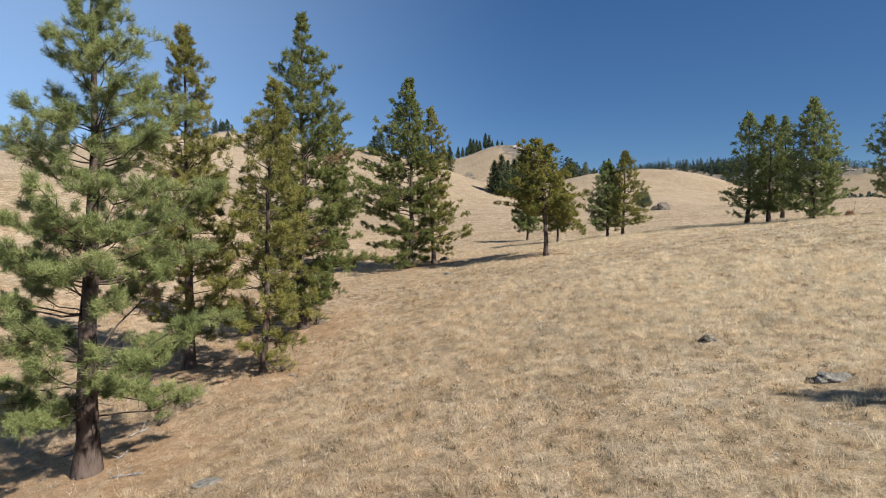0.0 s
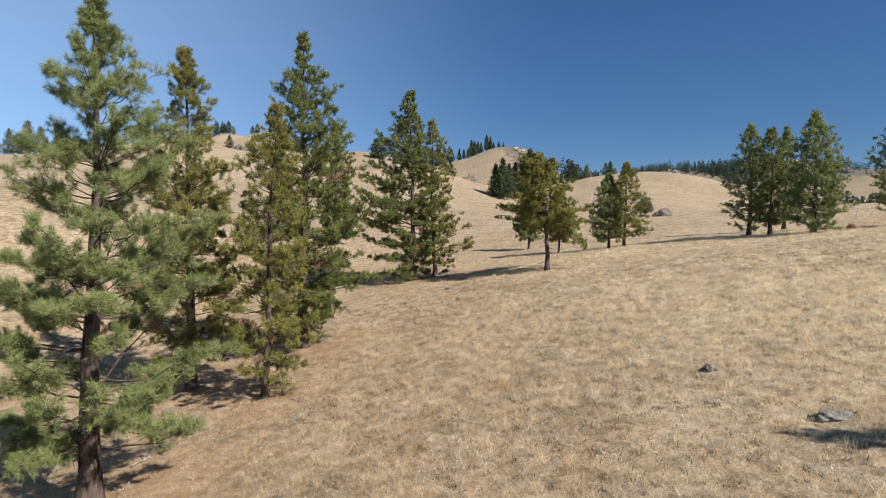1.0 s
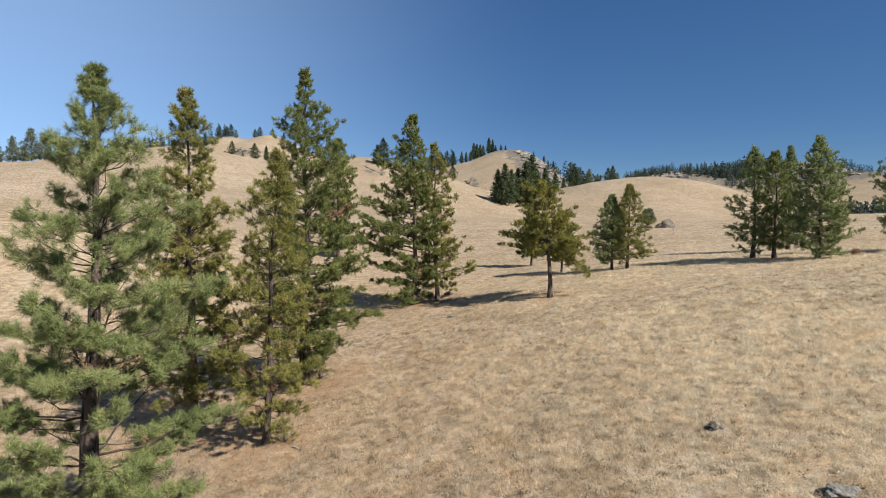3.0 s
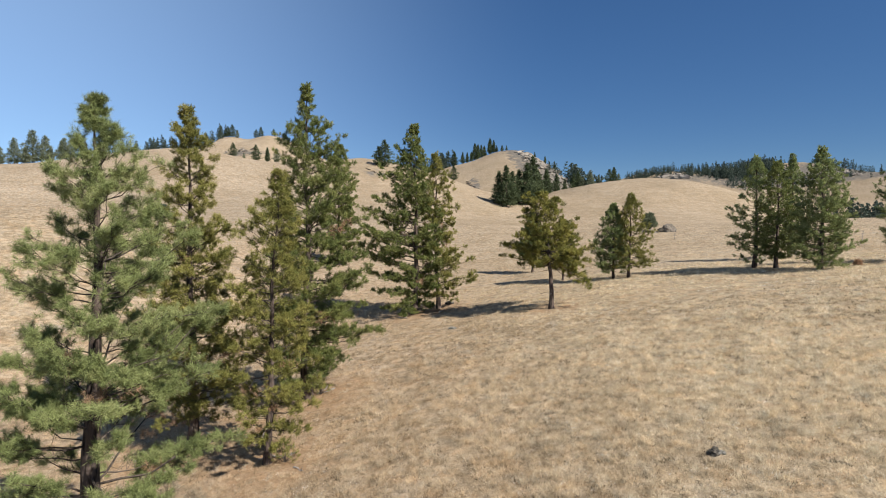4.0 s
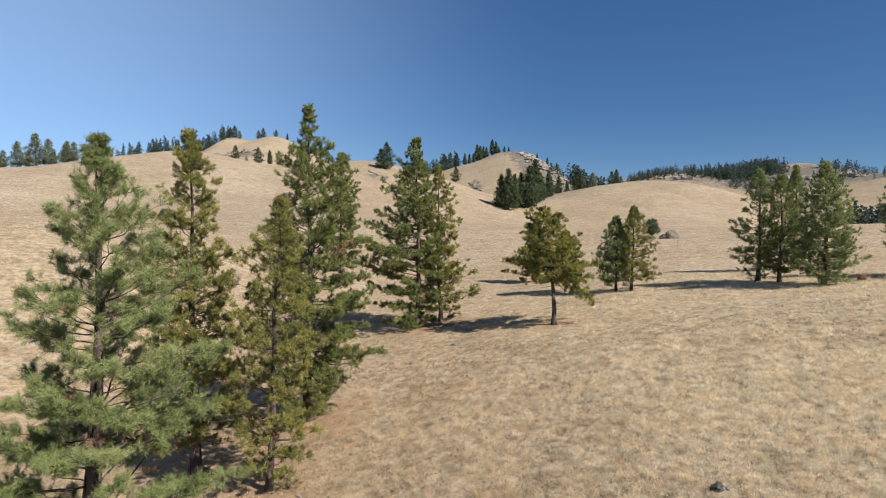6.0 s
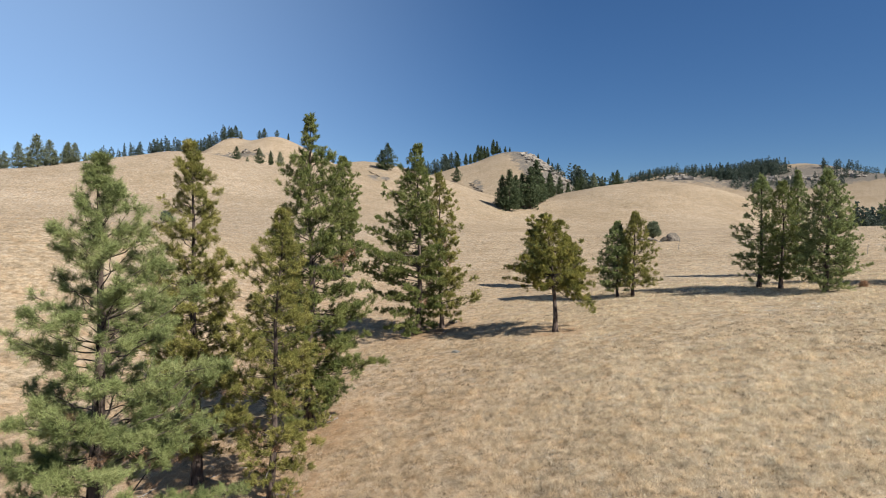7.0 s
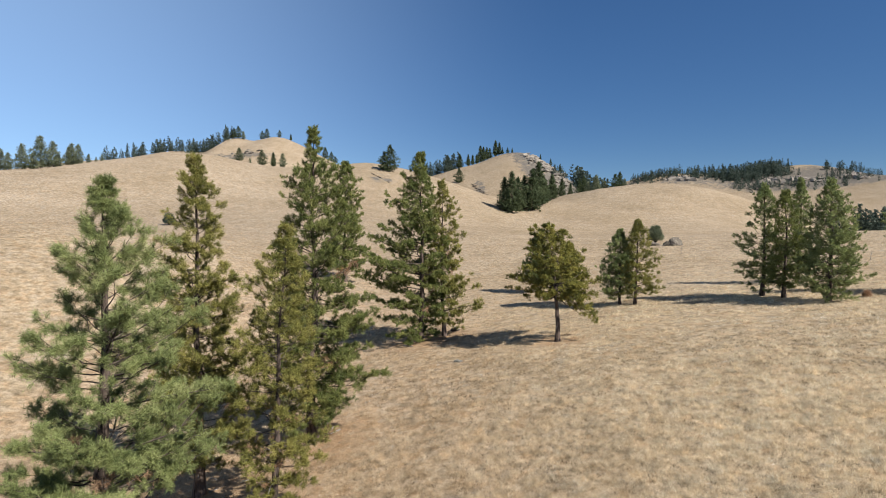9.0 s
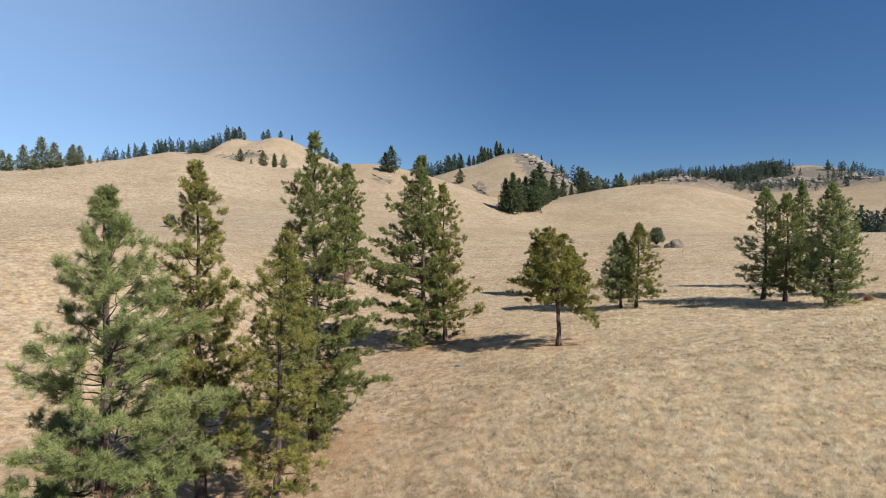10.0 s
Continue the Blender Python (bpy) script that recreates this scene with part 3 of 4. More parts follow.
pine(*PINES["spire"], 23.9, 4.3, 0.07, 14, DEEP, "tall spire-topped pine with dense dark green crown", shape=(0.32, 0.72), girth=0.016, dead=0.05, snags=3, dense=1.25, leader=0.84,
     boughs=((18.6, 8, 2.7, 26), (18.2, -8, 2.2, 20), (18.5, 185, 2.1, 30), (4.6, 0, 5.6, -2), (4.2, -20, 5.0, 0), (3.9, -50, 4.0, 0)), **{**NEAR, "bias": (0.14, 0.0)})
MID = dict(per_puff=20, needle=(0.28, 0.055), tuft=5, fork=False)
pine(*PINES["spire_mate"], 22.6, 3.7, 0.06, 15, DEEP, "dense dark green pine standing behind taller ones", shape=(0.4, 0.4), girth=0.014, dense=1.1, per_puff=20, needle=(0.34, 0.08), tuft=4, fork=False, bias=(0.1, 0.0))
pine(*PINES["wide"], 22.3, 4.9, 0.045, 16, DEEP, "broad-based pine with dark tiered branches", shape=(0.33, 0.8), girth=0.014, dead=0.03, dense=1.15, tier=1.9, ragged=0.55, bias=(-0.4, -0.05), leader=0.92,
     boughs=((5.6, 180, 6.4, 2), (6.2, 200, 5.6, 0), (10.8, 178, 6.0, 6), (11.2, 200, 5.0, 8), (4.0, 175, 5.2, -6)), **MID)
pine(*PINES["wide_mate"], 18.4, 2.7, 0.08, 17, OLIVE, "thin-crowned pine with gaps between its branches", shape=(0.25, 0.5), girth=0.013, dead=0.04, dense=0.95, tier=1.6, bias=(0.28, -0.1), leader=0.9,
     boughs=((2.6, -5, 5.2, 2), (3.0, -25, 4.2, 4), (4.6, 0, 4.0, 6)), **MID)
pine(*PINES["umbrella"], 11.9, 4.2, 0.38, 18, GOLD, "leaning pine with golden-olive needles and tall bare trunk", shape=(0.14, 0.6), girth=0.021, snags=14, rise=(-12, 8), lean=(-0.115, 0.0), ragged=0.5, dense=1.0, tier=3.4,
     per_puff=22, needle=(0.25, 0.05), tuft=5, boughs=((5.0, 0, 4.4, -26), (4.8, -28, 4.0, -28), (5.3, 22, 3.9, -20), (4.7, -10, 3.2, -30), (5.4, -50, 3.4, -18), (4.5, 178, 2.1, 2), (4.7, 205, 1.7, 2)))
pine(*PINES["behind"], 9.9, 2.5, 0.16, 19, BLUE, "grey-green pine on the slope", shape=(0.25, 0.7), per_puff=20, needle=(0.3, 0.08), tuft=4, fork=False)
pine(*PINES["behind_low"], 8.4, 2.4, 0.2, 20, GOLD, "small yellow-green pine on the slope", per_puff=20, needle=(0.3, 0.07), tuft=4, fork=False)
YOUNG = dict(per_puff=18, needle=(0.24, 0.05), tuft=4, fork=False, ragged=0.4)
PAIR = "pair of young pines"
pine(*PINES["pair_blue"], 9.6, 2.7, 0.12, 21, BLUE, "young blue-green pine of a close pair", shape=(0.15, 0.8), dense=1.1, group=PAIR, bias=(-0.15, 0.0), **YOUNG)
pine(*PINES["pair_gold"], 10.7, 2.9, 0.13, 22, OLIVE, "young yellowish pine of a close pair", shape=(0.15, 0.9), dense=0.95, group=PAIR, bias=(0.2, 0.0), **YOUNG)
ROW = "row of pines on the rise"
pine(*PINES["row_first"], 13.6, 2.9, 0.08, 23, BLUE, "slender blue-green pine at the end of a row", shape=(0.25, 0.75), dense=0.95, group=ROW, bias=(-0.2, 0.0), **YOUNG)
pine(*PINES["row_second"], 12.4, 2.8, 0.11, 24, DEEP, "dark green pine in a row", shape=(0.25, 0.65), dense=1.1, group=ROW, **YOUNG)
pine(*PINES["row_back"], 14.6, 2.4, 0.1, 25, BLUE, "blue-green pine behind a row", shape=(0.15, 0.9), dense=1.0, group=ROW, **YOUNG)
pine(*PINES["row_last"], 13.0, 3.4, 0.05, 26, GREEN, "bushy green pine with low skirts", shape=(0.25, 0.72), group=ROW, dense=1.25, **YOUNG)
pine(*PINES["edge"], 14.5, 4.2, 0.12, 27, BLUE, "blue-green pine on the rise", **YOUNG)
pine(*PINES["shade"], 13.0, 2.0, 0.15, 28, GREEN, "pine beside the open slope", shape=(0.2, 1.0), dense=0.5, per_puff=18, needle=(0.27, 0.05), fork=False, leader=0.85)


# ---- distant trees ----
def far_pine_mesh(rng, height, spread, bare=0.1, rows=16, per=12, thick=0.017, crowd=1.0):
    """A conifer seen from afar: stem, and needle sprays on whorls of limbs. Returns stem and crown arrays."""
    stem = tubes([(np.array([[0, 0, 0], [0, 0, height * 0.5], [0, 0, height * 0.97]]), np.array([0.016, 0.011, 0.002]) * height)], 6)
    cs, ax, sz = [], [], []
    lean = rng.uniform(0, 6.28)
    for i in range(rows):
        f = i / (rows - 1)
        z = height * (bare + (0.98 - bare) * f)
        reach = spread * min(1.0, 0.6 + 2.0 * f) * (1 - f) ** (0.5 if spread > 0.35 * height else 0.7) * rng.uniform(0.5, 1.15) + 0.03 * height * (1 - f * 0.6)
        for k in range(int((4 + 8 * (1 - f)) * crowd)):
            a = rng.uniform(0, 6.28)
            r = reach * rng.uniform(0.2, 1.0) ** 0.7 * (1 + 0.2 * np.sin(a * 2 + lean + 5 * f))
            cs.append((np.cos(a) * r, np.sin(a) * r, z + rng.normal() * 0.025 * height - 0.1 * r))
            ax.append((np.cos(a), np.sin(a), 0.45))
            sz.append(height * rng.uniform(0.05, 0.085))
    ax = np.array(ax)
    ax /= np.linalg.norm(ax, axis=1)[:, None]
    return stem, needle_puffs(rng, np.array(cs), ax, np.array(sz), per, thick * height)


def far_pine_kinds():
    """Four patterns of distant pine, ten metres high, out of which the single trees are copied."""
    made = []
    for seed, spread, mat, label in ((1, 3.3, FIR, "dark conifer on the distant hill"), (2, 2.6, FIR, "narrow dark conifer on the distant hill"),
                                     (3, 4.4, FIR, "broad green conifer on the grassy hill"), (4, 4.2, HAZY, "grey-green conifer on the grassy hill")):
        rng = np.random.default_rng(seed)
        (v, f), (cv, cf) = far_pine_mesh(rng, 10.0, spread, rows=26, crowd=2.0)
        made.append((v, f, cv, cf, mat, label))
    return made


KINDS = [None] * 4
PATTERNS = far_pine_kinds()


def far_tree(kind, x, y, height, turn, group=""):
    m = pose(x, y, on_land(x, y, 0.25), 0, 0, turn) @ Matrix.Scale(height / 10.0, 4)
    if KINDS[kind] is None:
        v, f, cv, cf, mat, label = PATTERNS[kind]
        tree = tagged(new("conifer"), label, "tree")
        mesh_object("trunk", v, f, LIMB, tree)
        mesh_object("crown", cv, cf, mat, tree)
        tree.matrix_basis = m
        KINDS[kind] = tree
    else:
        first = KINDS[kind]
        keep = first.matrix_basis.copy()
        first.matrix_basis = Matrix.Identity(4)
        tree = copy_thing(first, m)
        first.matrix_basis = keep
    if group:
        tree["group"] = group
    return tree


def wood(name, label, strips, seed):
    """A far wood as one body of many conifers; strips of (x0, y0, x1, y1, count, low, high, width)."""
    rng = np.random.default_rng(seed)
    vs, fs, n = [], [], 0
    for x0, y0, x1, y1, count, low, high, wide in strips:
        for k in range(count):
            u = np.clip(rng.integers(0, max(2, count // 5)) / max(1, count // 5 - 1) + rng.normal() * 0.03, 0, 1)
            x, y = x0 + (x1 - x0) * u + rng.normal() * wide * 0.5, y0 + (y1 - y0) * u + rng.normal() * wide
            hh = rng.uniform(low, high)
            (v, f), (cv, cf) = far_pine_mesh(rng, hh, hh * rng.uniform(0.27, 0.42), rows=9, per=5, thick=0.066, crowd=1.15)
            at = np.array([x, y, on_land(x, y, 0.4)])
            vs.append(cv + at)
            fs.append(cf + n)
            n += len(cv)
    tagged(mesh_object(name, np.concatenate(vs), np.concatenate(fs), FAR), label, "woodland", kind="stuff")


# on the near hills
far_tree(2, -36.8, 357.5, 15.5, 20, "two pines on the brow")
far_tree(2, -40.3, 359.0, 11.0, 80, "two pines on the brow")
HILLTOP = "trees on the hilltop"
for x, y, h, turn in ((-202.8, 272.8, 9.5, 10), (-200.0, 273.5, 8.0, 77), (-196.1, 277.0, 11.7, 140), (-192.1, 278.0, 7.0, 50), (-189.5, 279.8, 15.0, 200), (-185.6, 282.8, 12.0, 90),
                      (-184.0, 284.0, 6.5, 15), (-181.3, 287.8, 8.7, 30), (-180.6, 288.8, 10.1, 170), (-178.6, 290.8, 9.3, 260), (-173.3, 290.0, 4.2, 120), (-171.9, 293.8, 2.4, 300), (-171.4, 297.8, 3.4, 220)):
    far_tree(3, x, y, h, turn, HILLTOP)
DRAW = "clump of firs in the draw"
for x, y, h, turn in ((28.0, 333.0, 17.5, 10), (31.5, 329.0, 21.5, 60), (35.5, 337.0, 18.0, 200), (40.0, 344.0, 18.5, 20), (44.0, 341.0, 22.5, 140),
                      (49.5, 357.0, 25.0, 310), (53.5, 366.0, 17.0, 190), (58.0, 388.0, 13.0, 33), (65.0, 405.0, 16.0, 222), (71.0, 440.0, 17.5, 44), (78.0, 441.0, 13.0, 144), (85.0, 446.0, 9.0, 344)):
    far_tree(0, x, y, h, turn, DRAW)
far_tree(2, 7.0, 715.0, 17.0, 33)
BEHIND = "trees behind the mound"
for kind, x, y, h, turn in ((2, 115.6, 440.0, 11.5, 60), (0, 119.5, 442.0, 13.0, 10), (3, 122.5, 441.0, 8.0, 222), (3, 103.5, 446.0, 13.0, 99), (3, 110.0, 447.0, 8.5, 300), (3, 98.0, 447.0, 9.0, 180), (0, 92.0, 449.0, 12.5, 270), (0, 96.0, 452.0, 14.0, 30)):
    far_tree(kind, x, y, h, turn, BEHIND)
RIDGE = "saplings on the ridge"
for kind, x, y, h, turn in ((2, -119.1, 340.8, 7.5, 15), (3, -113.4, 341.8, 3.0, 95), (2, -108.5, 347.8, 8.8, 200), (1, -104.1, 354.8, 8.3, 300), (3, -98.2, 352.8, 8.0, 60)):
    far_tree(kind, x, y, h, turn, RIDGE)
FAR_TOP = "trees on the far bare top"
for x, y, h in ((-308, 861, 14), (-312, 864, 12), (-303, 864, 17), (-296.8, 867, 11), (-272, 874, 12), (-266, 876, 13.5), (-250, 883, 10), (-237, 896, 9.5), (-186, 892, 16), (-178, 898, 14), (-172, 898, 10)):
    far_tree(2 if h > 11 else int(h) % 4, x, y, h, x * 7 % 360, FAR_TOP)
PEAK = "trees on the rocky peak"
for x, y, h in ((9.2, 814, 18), (20, 811, 15), (26, 812, 13), (32, 824, 12), (37, 829, 22), (41, 830, 19), (45.8, 836, 17), (50, 838, 14), (58, 840, 21), (63, 840, 17), (67, 838, 9), (74, 836, 8), (80, 834, 7), (112, 790, 7), (122, 770, 9), (133, 765, 11)):
    far_tree(int(h) % 2, x, y, h, x * 11 % 360, PEAK)
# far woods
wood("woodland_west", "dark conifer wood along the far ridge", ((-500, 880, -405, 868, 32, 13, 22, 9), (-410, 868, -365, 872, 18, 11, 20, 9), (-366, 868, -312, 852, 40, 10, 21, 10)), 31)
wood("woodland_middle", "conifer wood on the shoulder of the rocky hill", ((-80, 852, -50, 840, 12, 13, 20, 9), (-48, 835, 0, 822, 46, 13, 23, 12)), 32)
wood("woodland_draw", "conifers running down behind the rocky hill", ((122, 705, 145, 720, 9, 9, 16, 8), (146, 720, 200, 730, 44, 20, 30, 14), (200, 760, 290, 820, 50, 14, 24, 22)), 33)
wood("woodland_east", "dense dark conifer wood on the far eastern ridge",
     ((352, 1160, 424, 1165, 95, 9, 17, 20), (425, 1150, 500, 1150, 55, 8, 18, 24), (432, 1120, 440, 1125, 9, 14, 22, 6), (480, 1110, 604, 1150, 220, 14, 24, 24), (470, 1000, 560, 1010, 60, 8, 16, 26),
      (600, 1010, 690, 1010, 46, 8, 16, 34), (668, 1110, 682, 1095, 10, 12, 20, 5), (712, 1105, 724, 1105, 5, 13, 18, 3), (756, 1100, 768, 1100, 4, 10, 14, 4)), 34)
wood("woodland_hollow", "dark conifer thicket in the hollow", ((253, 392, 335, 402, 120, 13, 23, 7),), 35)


# ---- rocks ----
def rock_shape(rng, sx, sy, sz, sub=3, rough=0.28):
    """A weathered boulder: facets, ledges and pits on a squashed ball, flat underneath."""
    bm = bmesh.new()
    bmesh.ops.create_icosphere(bm, subdivisions=sub, radius=1.0)
    off = Vector(rng.uniform(-50, 50, 3))
    cuts = [(Vector(rng.normal(size=3)).normalized(), rng.uniform(0.62, 0.9)) for _ in range(7)]
    for p in bm.verts:
        c = p.co.copy()
        for nrm, d in cuts:
            over = c.dot(nrm) - d
            if over > 0:
                c -= nrm * over * 0.85
        c *= 1 + rough * noise.noise(c * 1.6 + off) + 0.35 * rough * noise.noise(c * 4.5 + off)
        p.co = Vector((c.x * sx, c.y * sy, max(c.z, -0.35) * sz))
    return bm


def joined(bm):
    me = [tuple(p.co) for p in bm.verts]
    bm.verts.index_update()
    tri = [[q.index for q in f.verts] for f in bm.faces]
    bm.free()
    return np.array(me), np.array(tri)


def boulder(name, x, y, sx, sy, sz, seed, label, mat=None, sub=4, lift=0.15, turn=0.0, rough=0.28, tip=0.0):
    rng = np.random.default_rng(seed)
    v, f = joined(rock_shape(rng, sx, sy, sz, sub, rough))
    ob = tagged(mesh_object(name, v, f, mat or ROCK), label, "rock")
    ob.matrix_basis = pose(x, y, on_land(x, y) + sz * lift, 0, tip, turn)
    return ob


BLOCKS = []
for k in range(8):
    v, f = joined(rock_shape(np.random.default_rng(300 + k), 1.0, 0.72, 1.0, 2, 0.4))
    pattern = mesh_object("block", v, f, CLIFF)
    BLOCKS.append(pattern.data)
    bpy.data.objects.remove(pattern)


def outcrop(x0, y0, x1, y1, count, size, seed, label, flat=0.5, wide=6.0, mat=None):
    """A ledge of bedrock breaking the slope: separate blocks along a line."""
    rng = np.random.default_rng(seed)
    ledge = tagged(new("rock_outcrop"), label, "rock")
    ledge.location = (x0, y0, on_land(x0, y0))
    for k in range(count):
        u = rng.random()
        x, y = x0 + (x1 - x0) * u + rng.normal() * wide * 0.4, y0 + (y1 - y0) * u + rng.normal() * wide
        r = size * rng.uniform(0.35, 1.2)
        block = new("block", BLOCKS[int(rng.integers(8))])
        block.parent = ledge
        if mat:
            block.material_slots[0].link, block.material_slots[0].material = "OBJECT", mat
        block.matrix_basis = (Matrix.Translation((x - x0, y - y0, on_land(x, y) - on_land(x0, y0))) @ pose(0, 0, 0, rng.normal() * 8, rng.normal() * 8, rng.uniform(0, 360))
                              @ Matrix.Diagonal((r * rng.uniform(0.9, 1.8), r * 1.2, r * flat * rng.uniform(0.6, 1.4), 1)))


boulder("boulder", 56.2, 156.8, 1.75, 1.4, 1.75, 41, "large grey boulder alone on the grassy slope", lift=0.25)
boulder("boulder", 51.8, 158.5, 1.4, 1.1, 0.7, 42, "low grey boulder beside a larger one")
boulder("boulder", 54.1, 156.4, 1.3, 0.5, 0.75, 50, "dark tilted slab leaning on a boulder", DARK, lift=0.5, tip=-32, rough=0.4)
boulder("rock", 14.6, 22.7, 0.58, 0.46, 0.29, 43, "grey lichened rock half sunk in dry grass", PALE_ROCK, turn=-8, rough=0.45, lift=0.0)
boulder("rock", 14.0, 22.9, 0.22, 0.18, 0.12, 44, "small dark rock beside a larger one", DARK, rough=0.6)
boulder("rock", 12.75, 29.5, 0.38, 0.28, 0.2, 45, "dark grey rock half sunk in grass", DARK, turn=20, rough=0.75)
boulder("rock", 13.06, 29.4, 0.2, 0.18, 0.12, 46, "small pale rock half sunk in grass", PALE_ROCK, rough=0.7)
boulder("rock", 0.25, 75.5, 0.55, 0.45, 0.38, 47, "grey rock by the pines")
boulder("rock", 0.5, 61.1, 0.5, 0.4, 0.16, 49, "flat grey stone alone in the grass", PALE_ROCK)
boulder("stone_slab", -8.65, 22.3, 0.62, 0.40, 0.08, 48, "flat blue-grey stone slab level with the ground", PALE_ROCK, lift=0.05, turn=15)
outcrop(-46, 345, -34, 332, 18, 0.8, 51, "dark rock ledge breaking the grassy brow", 0.22, 0.8, SCREE)
outcrop(22, 694, 36, 645, 40, 1.8, 52, "dark scree streak down the hillside", 0.25, 2.5, SCREE)
outcrop(-26, 720, -8, 700, 14, 1.5, 53, "grey scree on the hillside", 0.25, 5, SCREE)
outcrop(92, 775, 128, 700, 110, 4.6, 54, "rocky grey face of the peak", 0.55, 14)
outcrop(-300, 780, -250, 800, 22, 2.6, 55, "rock band under the distant top", 0.3, 5)
outcrop(390, 1130, 430, 1100, 26, 6.5, 56, "pale cliff below the far wood", 0.8, 10)
outcrop(530, 1060, 610, 1040, 46, 7.5, 57, "broken pale cliffs below the far wood", 0.8, 14)
outcrop(640, 1015, 690, 1000, 24, 6.5, 58, "craggy ledges on the far bare hill", 0.6, 14)


# ---- shrubs and dead wood ----
def shrub(name, x, y, width, height, seed, mat, label, per=26, count=90, needle=(0.35, 0.05)):
    """A rounded bush: stems from the root, each ending in sprays of leaves."""
    rng = np.random.default_rng(seed)
    bush = tagged(new(name), label, "shrub")
    bush.location = (x, y, on_land(x, y, 0.05))
    stems, cs, ax = [], [], []
    for k in range(count):
        a, r, up = rng.uniform(0, 6.28), rng.random() ** 0.6, rng.uniform(0.25, 1.0)
        tip = np.array([np.cos(a) * r * width / 2 * np.sqrt(max(0.05, 1.15 - up)), np.sin(a) * r * width / 2 * np.sqrt(max(0.05, 1.15 - up)), up * height * 0.92])
        if k % 3 == 0:
            stems.append((np.stack([np.zeros(3), tip * np.array([0.35, 0.35, 0.55]), tip]), np.array([0.03, 0.02, 0.006]) * height / 2))
        cs.append(tip)
        ax.append(tip / np.linalg.norm(tip))
    v, f = tubes(stems, 4)
    mesh_object("woody_base", v, f, LIMB, bush)
    v, f = needle_puffs(rng, np.array(cs), np.array(ax), np.full(count, needle[0]), per, needle[1])
    mesh_object("foliage", v, f, mat, bush)
    return bush


shrub("shrub", 53.4, 163.0, 4.6, 4.8, 61, HAZY, "grey-green rounded juniper beside the boulders", 30, 260, (0.7, 0.14))
shrub("shrub", -88.0, 189.0, 4.6, 3.8, 62, FAR, "dark low bush alone on the slope", 30, 160, (0.6, 0.14))
shrub("shrub", -127.5, 187.0, 3.6, 1.0, 67, BRUSH, "low grey sagebrush on the hillside", 24, 70, (0.4, 0.08))
shrub("shrub", -121.0, 190.0, 3.0, 0.9, 68, BRUSH, "low grey sagebrush on the hillside", 24, 60, (0.4, 0.08))
shrub("shrub", 45.6, 68.6, 0.9, 0.6, 63, RUST, "small rusty brown bush by the pines")
for x, y, wide, high, seed in ((-14.3, 30.4, 2.2, 1.5, 71), (-13.6, 32.4, 1.8, 1.2, 72), (-15.7, 34.0, 2.4, 1.3, 73)):
    shrub("dry_bush", x, y, wide, high, seed, BRUSH, "leafless tan brush under the pines", 12, 70, (0.3, 0.02))
shrub("shrub", -9.9, 47.4, 2.8, 1.5, 65, OLIVE, "low yellow-green pine sapling under the stand", 16, 46, (0.24, 0.035))
shrub("shrub", -9.8, 36.5, 2.6, 1.4, 66, OLIVE, "low olive pine sapling beside a slim trunk", 16, 46, (0.22, 0.03))


def dead_stick(x, y, length, turn, seed):
    rng = np.random.default_rng(seed)
    s = np.linspace(0, 1, 7)
    px, py = x + np.cos(turn) * s * length, y + np.sin(turn) * s * length
    path = np.stack([px - x, py - y, land(px, py) - on_land(x, y) + 0.06], 1) + np.cumsum(rng.normal(size=(7, 3)), axis=0) * 0.03
    parts = [(path, 0.05 * (1 - 0.7 * s))]
    for k in range(4):
        j = rng.integers(2, 6)
        d = rng.normal(size=3) * 0.5 + np.array([np.cos(turn), np.sin(turn), 0.5])
        parts.append((np.stack([path[j], path[j] + d * 0.2 * length * 0.6, path[j] + d * 0.2 * length]), np.array([0.025, 0.016, 0.006])))
    v, f = tubes(parts, 5)
    ob = tagged(mesh_object("fallen_branch", v, f, SNAG), "bare grey fallen branch on the ground", "dead wood", "fallen branches")
    ob.location = (x, y, on_land(x, y))


def dead_sapling(x, y, height, seed):
    """A bare young stem that still stands, with stubs of twigs."""
    rng = np.random.default_rng(seed)
    s = np.linspace(0, 1, 6)
    path = np.stack([0.12 * height * s ** 2, 0.05 * height * np.sin(3 * s), height * s - 0.1], 1)
    tree = tagged(new("dead_sapling"), "bare dead sapling standing in dry grass", "tree", "dead saplings")
    tree.location = (x, y, on_land(x, y))
    v, f = tubes([(path, 0.055 * (1 - 0.7 * s))], 6)
    mesh_object("trunk", v, f, SNAG, tree)
    for k in range(7):
        j, a = int(rng.integers(2, 6)), rng.uniform(0, 6.28)
        d = np.array([np.cos(a), np.sin(a), 0.5]) * rng.uniform(0.3, 0.6)
        v, f = tubes([(np.stack([path[j], path[j] + d * 0.6, path[j] + d]), np.array([0.03, 0.02, 0.008]))], 4)
        mesh_object("twig", v, f, SNAG, tree)


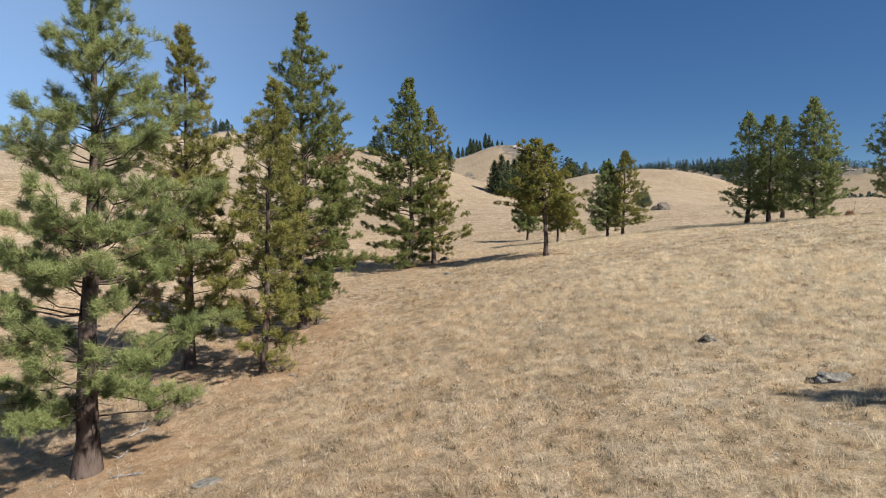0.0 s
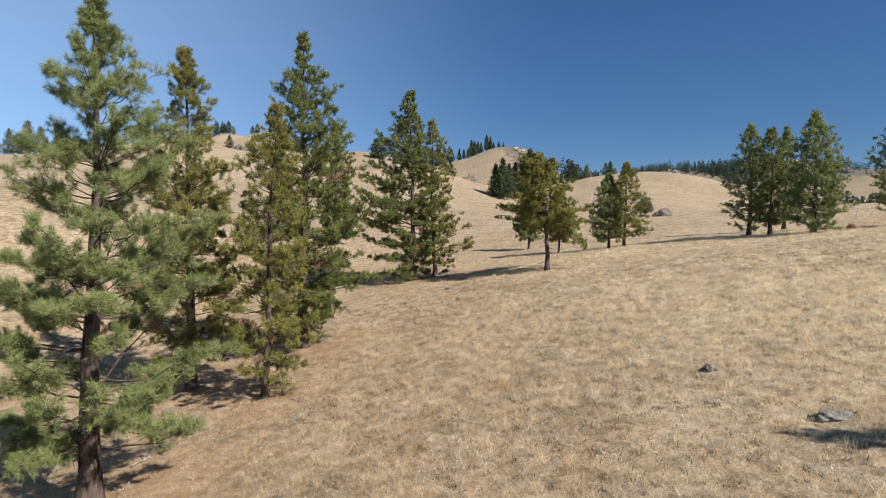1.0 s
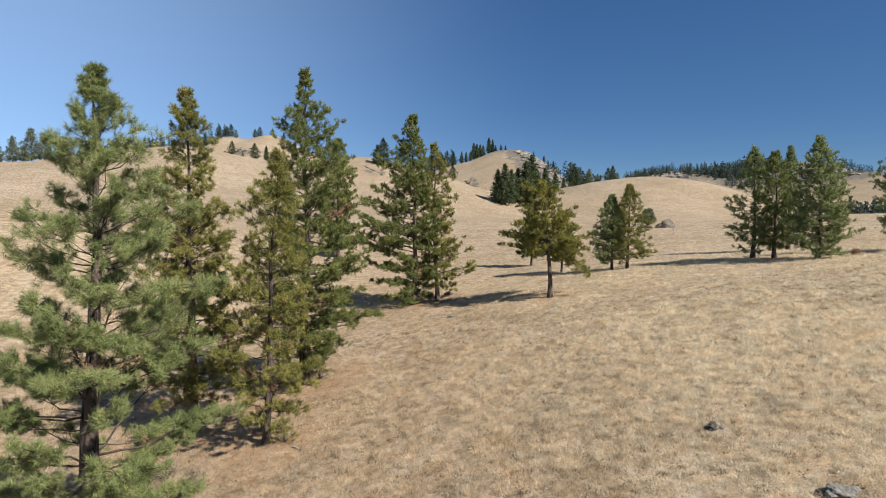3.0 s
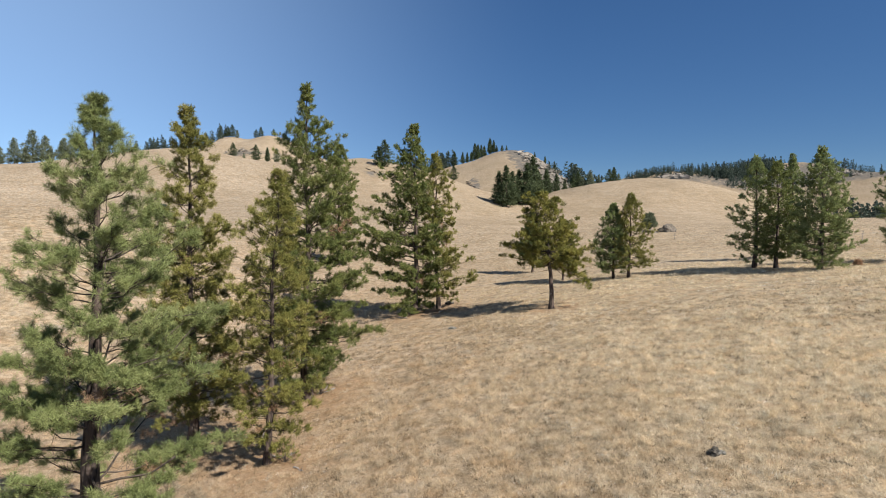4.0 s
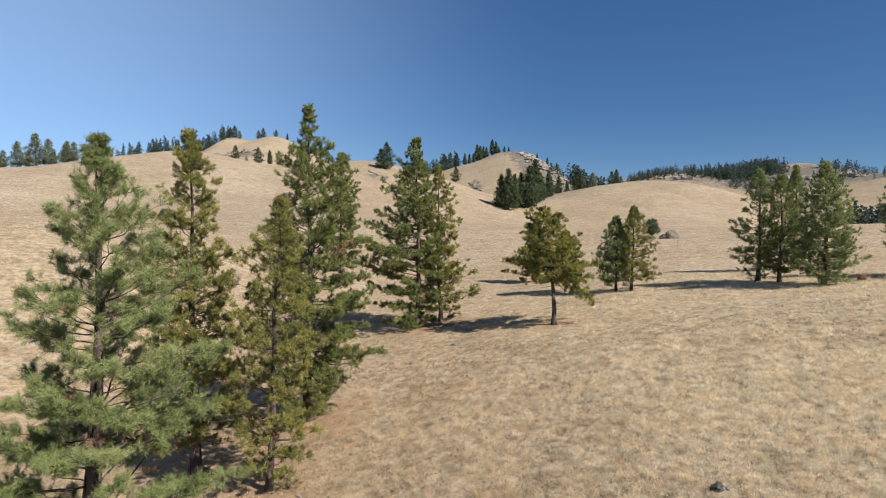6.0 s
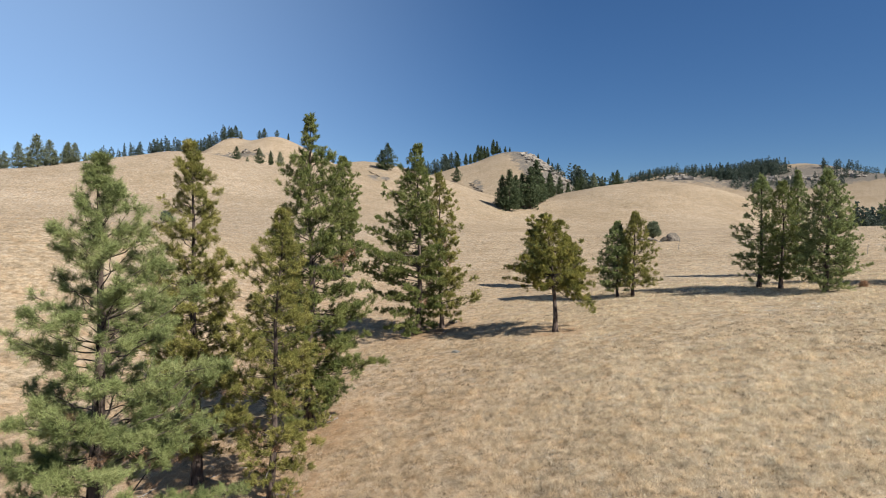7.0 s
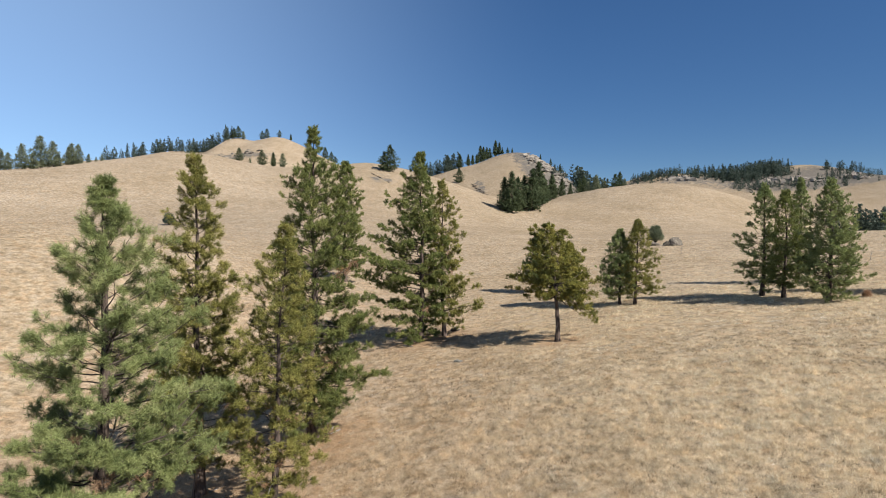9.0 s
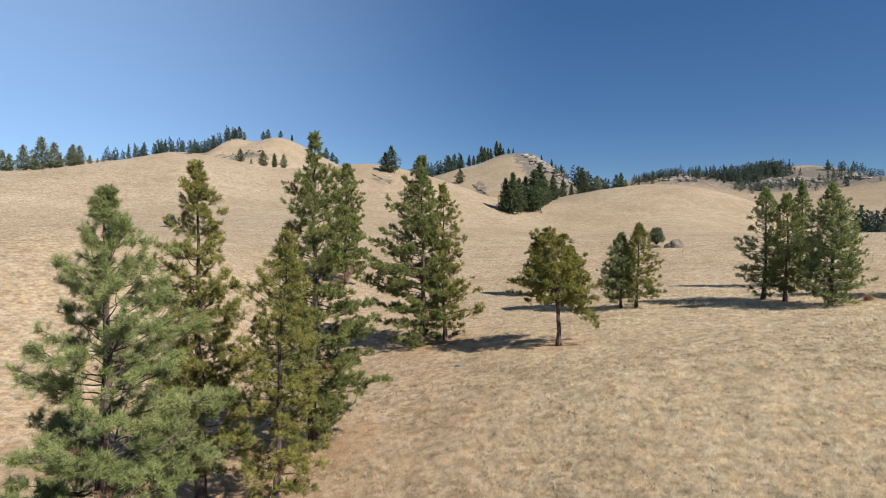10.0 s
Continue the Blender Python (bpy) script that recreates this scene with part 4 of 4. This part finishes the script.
dead_sapling(50.6, 137.1, 2.2, 91)
dead_sapling(75.5, 112.3, 1.7, 92)
for x, y, length, turn in ((51.0, 156.0, 4.2, 0.1), (53.2, 155.4, 2.4, 1.9)):
    dead_stick(x, y, length, turn, int(length * 100))
rng = np.random.default_rng(71)
for key, reach, n in (("giant", 4.0, 9), ("tall", 3.5, 5), ("slim", 2.5, 5), ("spire", 3.0, 4), ("wide", 3.5, 3)):
    for k in range(n):
        a, r = rng.uniform(0, 6.28), rng.uniform(0.8, 1.0) * reach * rng.random() ** 0.5 + 0.5
        dead_stick(PINES[key][0] + np.cos(a) * r, PINES[key][1] + np.sin(a) * r, rng.uniform(0.6, 1.6), rng.uniform(0, 6.28), int(rng.integers(1e6)))


# ---- grass ----
STONES = ((14.6, 22.6, 0.6), (14.0, 22.9, 0.25), (12.75, 29.4, 0.45), (13.25, 29.2, 0.3), (-8.65, 22.2, 0.55), (0.5, 61.0, 0.7))      # bare spots about the rocks


def patchy(x, y, scale, seed):
    """Smooth uneven cover between 0 and 1."""
    r = np.random.default_rng(seed)
    v = np.zeros_like(x)
    for k in range(9):
        a, w = r.uniform(0, 6.28), scale * r.uniform(0.5, 2.2)
        v += np.sin((x * np.cos(a) + y * np.sin(a)) / w + r.uniform(0, 6.28))
    return np.clip(0.5 + v / 6.0, 0, 1)


def grass(name, x0, x1, y0, y1, count, blades_each, height, width, seed, mat, label, splay=0.45, need=0.25, fade=0.01, base=0.09, flock=0):
    """Tufts of dry grass rooted on the land."""
    r = np.random.default_rng(seed)
    x, y = r.uniform(x0, x1, count), r.uniform(y0, y1, count)
    if flock:                                # gathered in small patches
        x, y = (np.repeat(c[:count // flock + 1], flock)[:count] + r.normal(size=count) * 0.28 for c in (x, y))
    cover = 0.65 * patchy(x, y, 0.18 if y1 < 80 else 0.6, seed + 1) + 0.35 * patchy(x, y, 4.0, seed + 2) - 0.35 * np.clip(litter(x, y), 0, 1) - 1.1 * worn(x, y)
    keep = (r.random(count) < 0.16 + (cover - need) * 1.5) & (np.abs(x) < 0.80 * y + 6) & (r.random(count) < np.clip((y1 - y) / fade, 0, 1))
    for sx, sy, clear_of in STONES:
        keep &= np.hypot(x - sx, y - sy) > clear_of
    x, y, cover = x[keep], y[keep], cover[keep]
    n = len(x)
    root = np.stack([x, y, land(x, y) - 0.03], 1)[:, None] + r.normal(size=(n, blades_each, 3)) * np.array([base, base, 0.0]) * height / 0.35
    lean = r.normal(size=(n, blades_each, 3)) * splay + np.array([-0.10, 0.04, 1.0])
    lean /= np.linalg.norm(lean, axis=2)[:, :, None]
    tall = height * r.uniform(0.55, 1.2, (n, blades_each, 1)) * (0.6 + 0.6 * cover)[:, None, None]
    side = np.cross(lean, r.normal(size=(n, blades_each, 3)))
    side *= width / 2 / (np.linalg.norm(side, axis=2)[:, :, None] + 1e-9)
    v = np.stack([root - side, root + side, root + lean * tall], 2).reshape(-1, 3)
    ob = tagged(mesh_object(name, v, np.arange(len(v)).reshape(-1, 3), mat), label, "grass", kind="stuff")
    tone = np.repeat(np.clip(r.normal(size=n) * 0.17 + 1.0, 0.6, 1.35), blades_each * 3)
    warm = np.repeat(r.normal(size=n) * 0.035, blades_each * 3)
    ob.data.color_attributes.new("tone", "FLOAT_COLOR", "POINT").data.foreach_set(
        "color", np.stack([tone * (1 + warm), tone, tone * (1 - warm), np.ones_like(tone)], -1).astype(np.float32).ravel())


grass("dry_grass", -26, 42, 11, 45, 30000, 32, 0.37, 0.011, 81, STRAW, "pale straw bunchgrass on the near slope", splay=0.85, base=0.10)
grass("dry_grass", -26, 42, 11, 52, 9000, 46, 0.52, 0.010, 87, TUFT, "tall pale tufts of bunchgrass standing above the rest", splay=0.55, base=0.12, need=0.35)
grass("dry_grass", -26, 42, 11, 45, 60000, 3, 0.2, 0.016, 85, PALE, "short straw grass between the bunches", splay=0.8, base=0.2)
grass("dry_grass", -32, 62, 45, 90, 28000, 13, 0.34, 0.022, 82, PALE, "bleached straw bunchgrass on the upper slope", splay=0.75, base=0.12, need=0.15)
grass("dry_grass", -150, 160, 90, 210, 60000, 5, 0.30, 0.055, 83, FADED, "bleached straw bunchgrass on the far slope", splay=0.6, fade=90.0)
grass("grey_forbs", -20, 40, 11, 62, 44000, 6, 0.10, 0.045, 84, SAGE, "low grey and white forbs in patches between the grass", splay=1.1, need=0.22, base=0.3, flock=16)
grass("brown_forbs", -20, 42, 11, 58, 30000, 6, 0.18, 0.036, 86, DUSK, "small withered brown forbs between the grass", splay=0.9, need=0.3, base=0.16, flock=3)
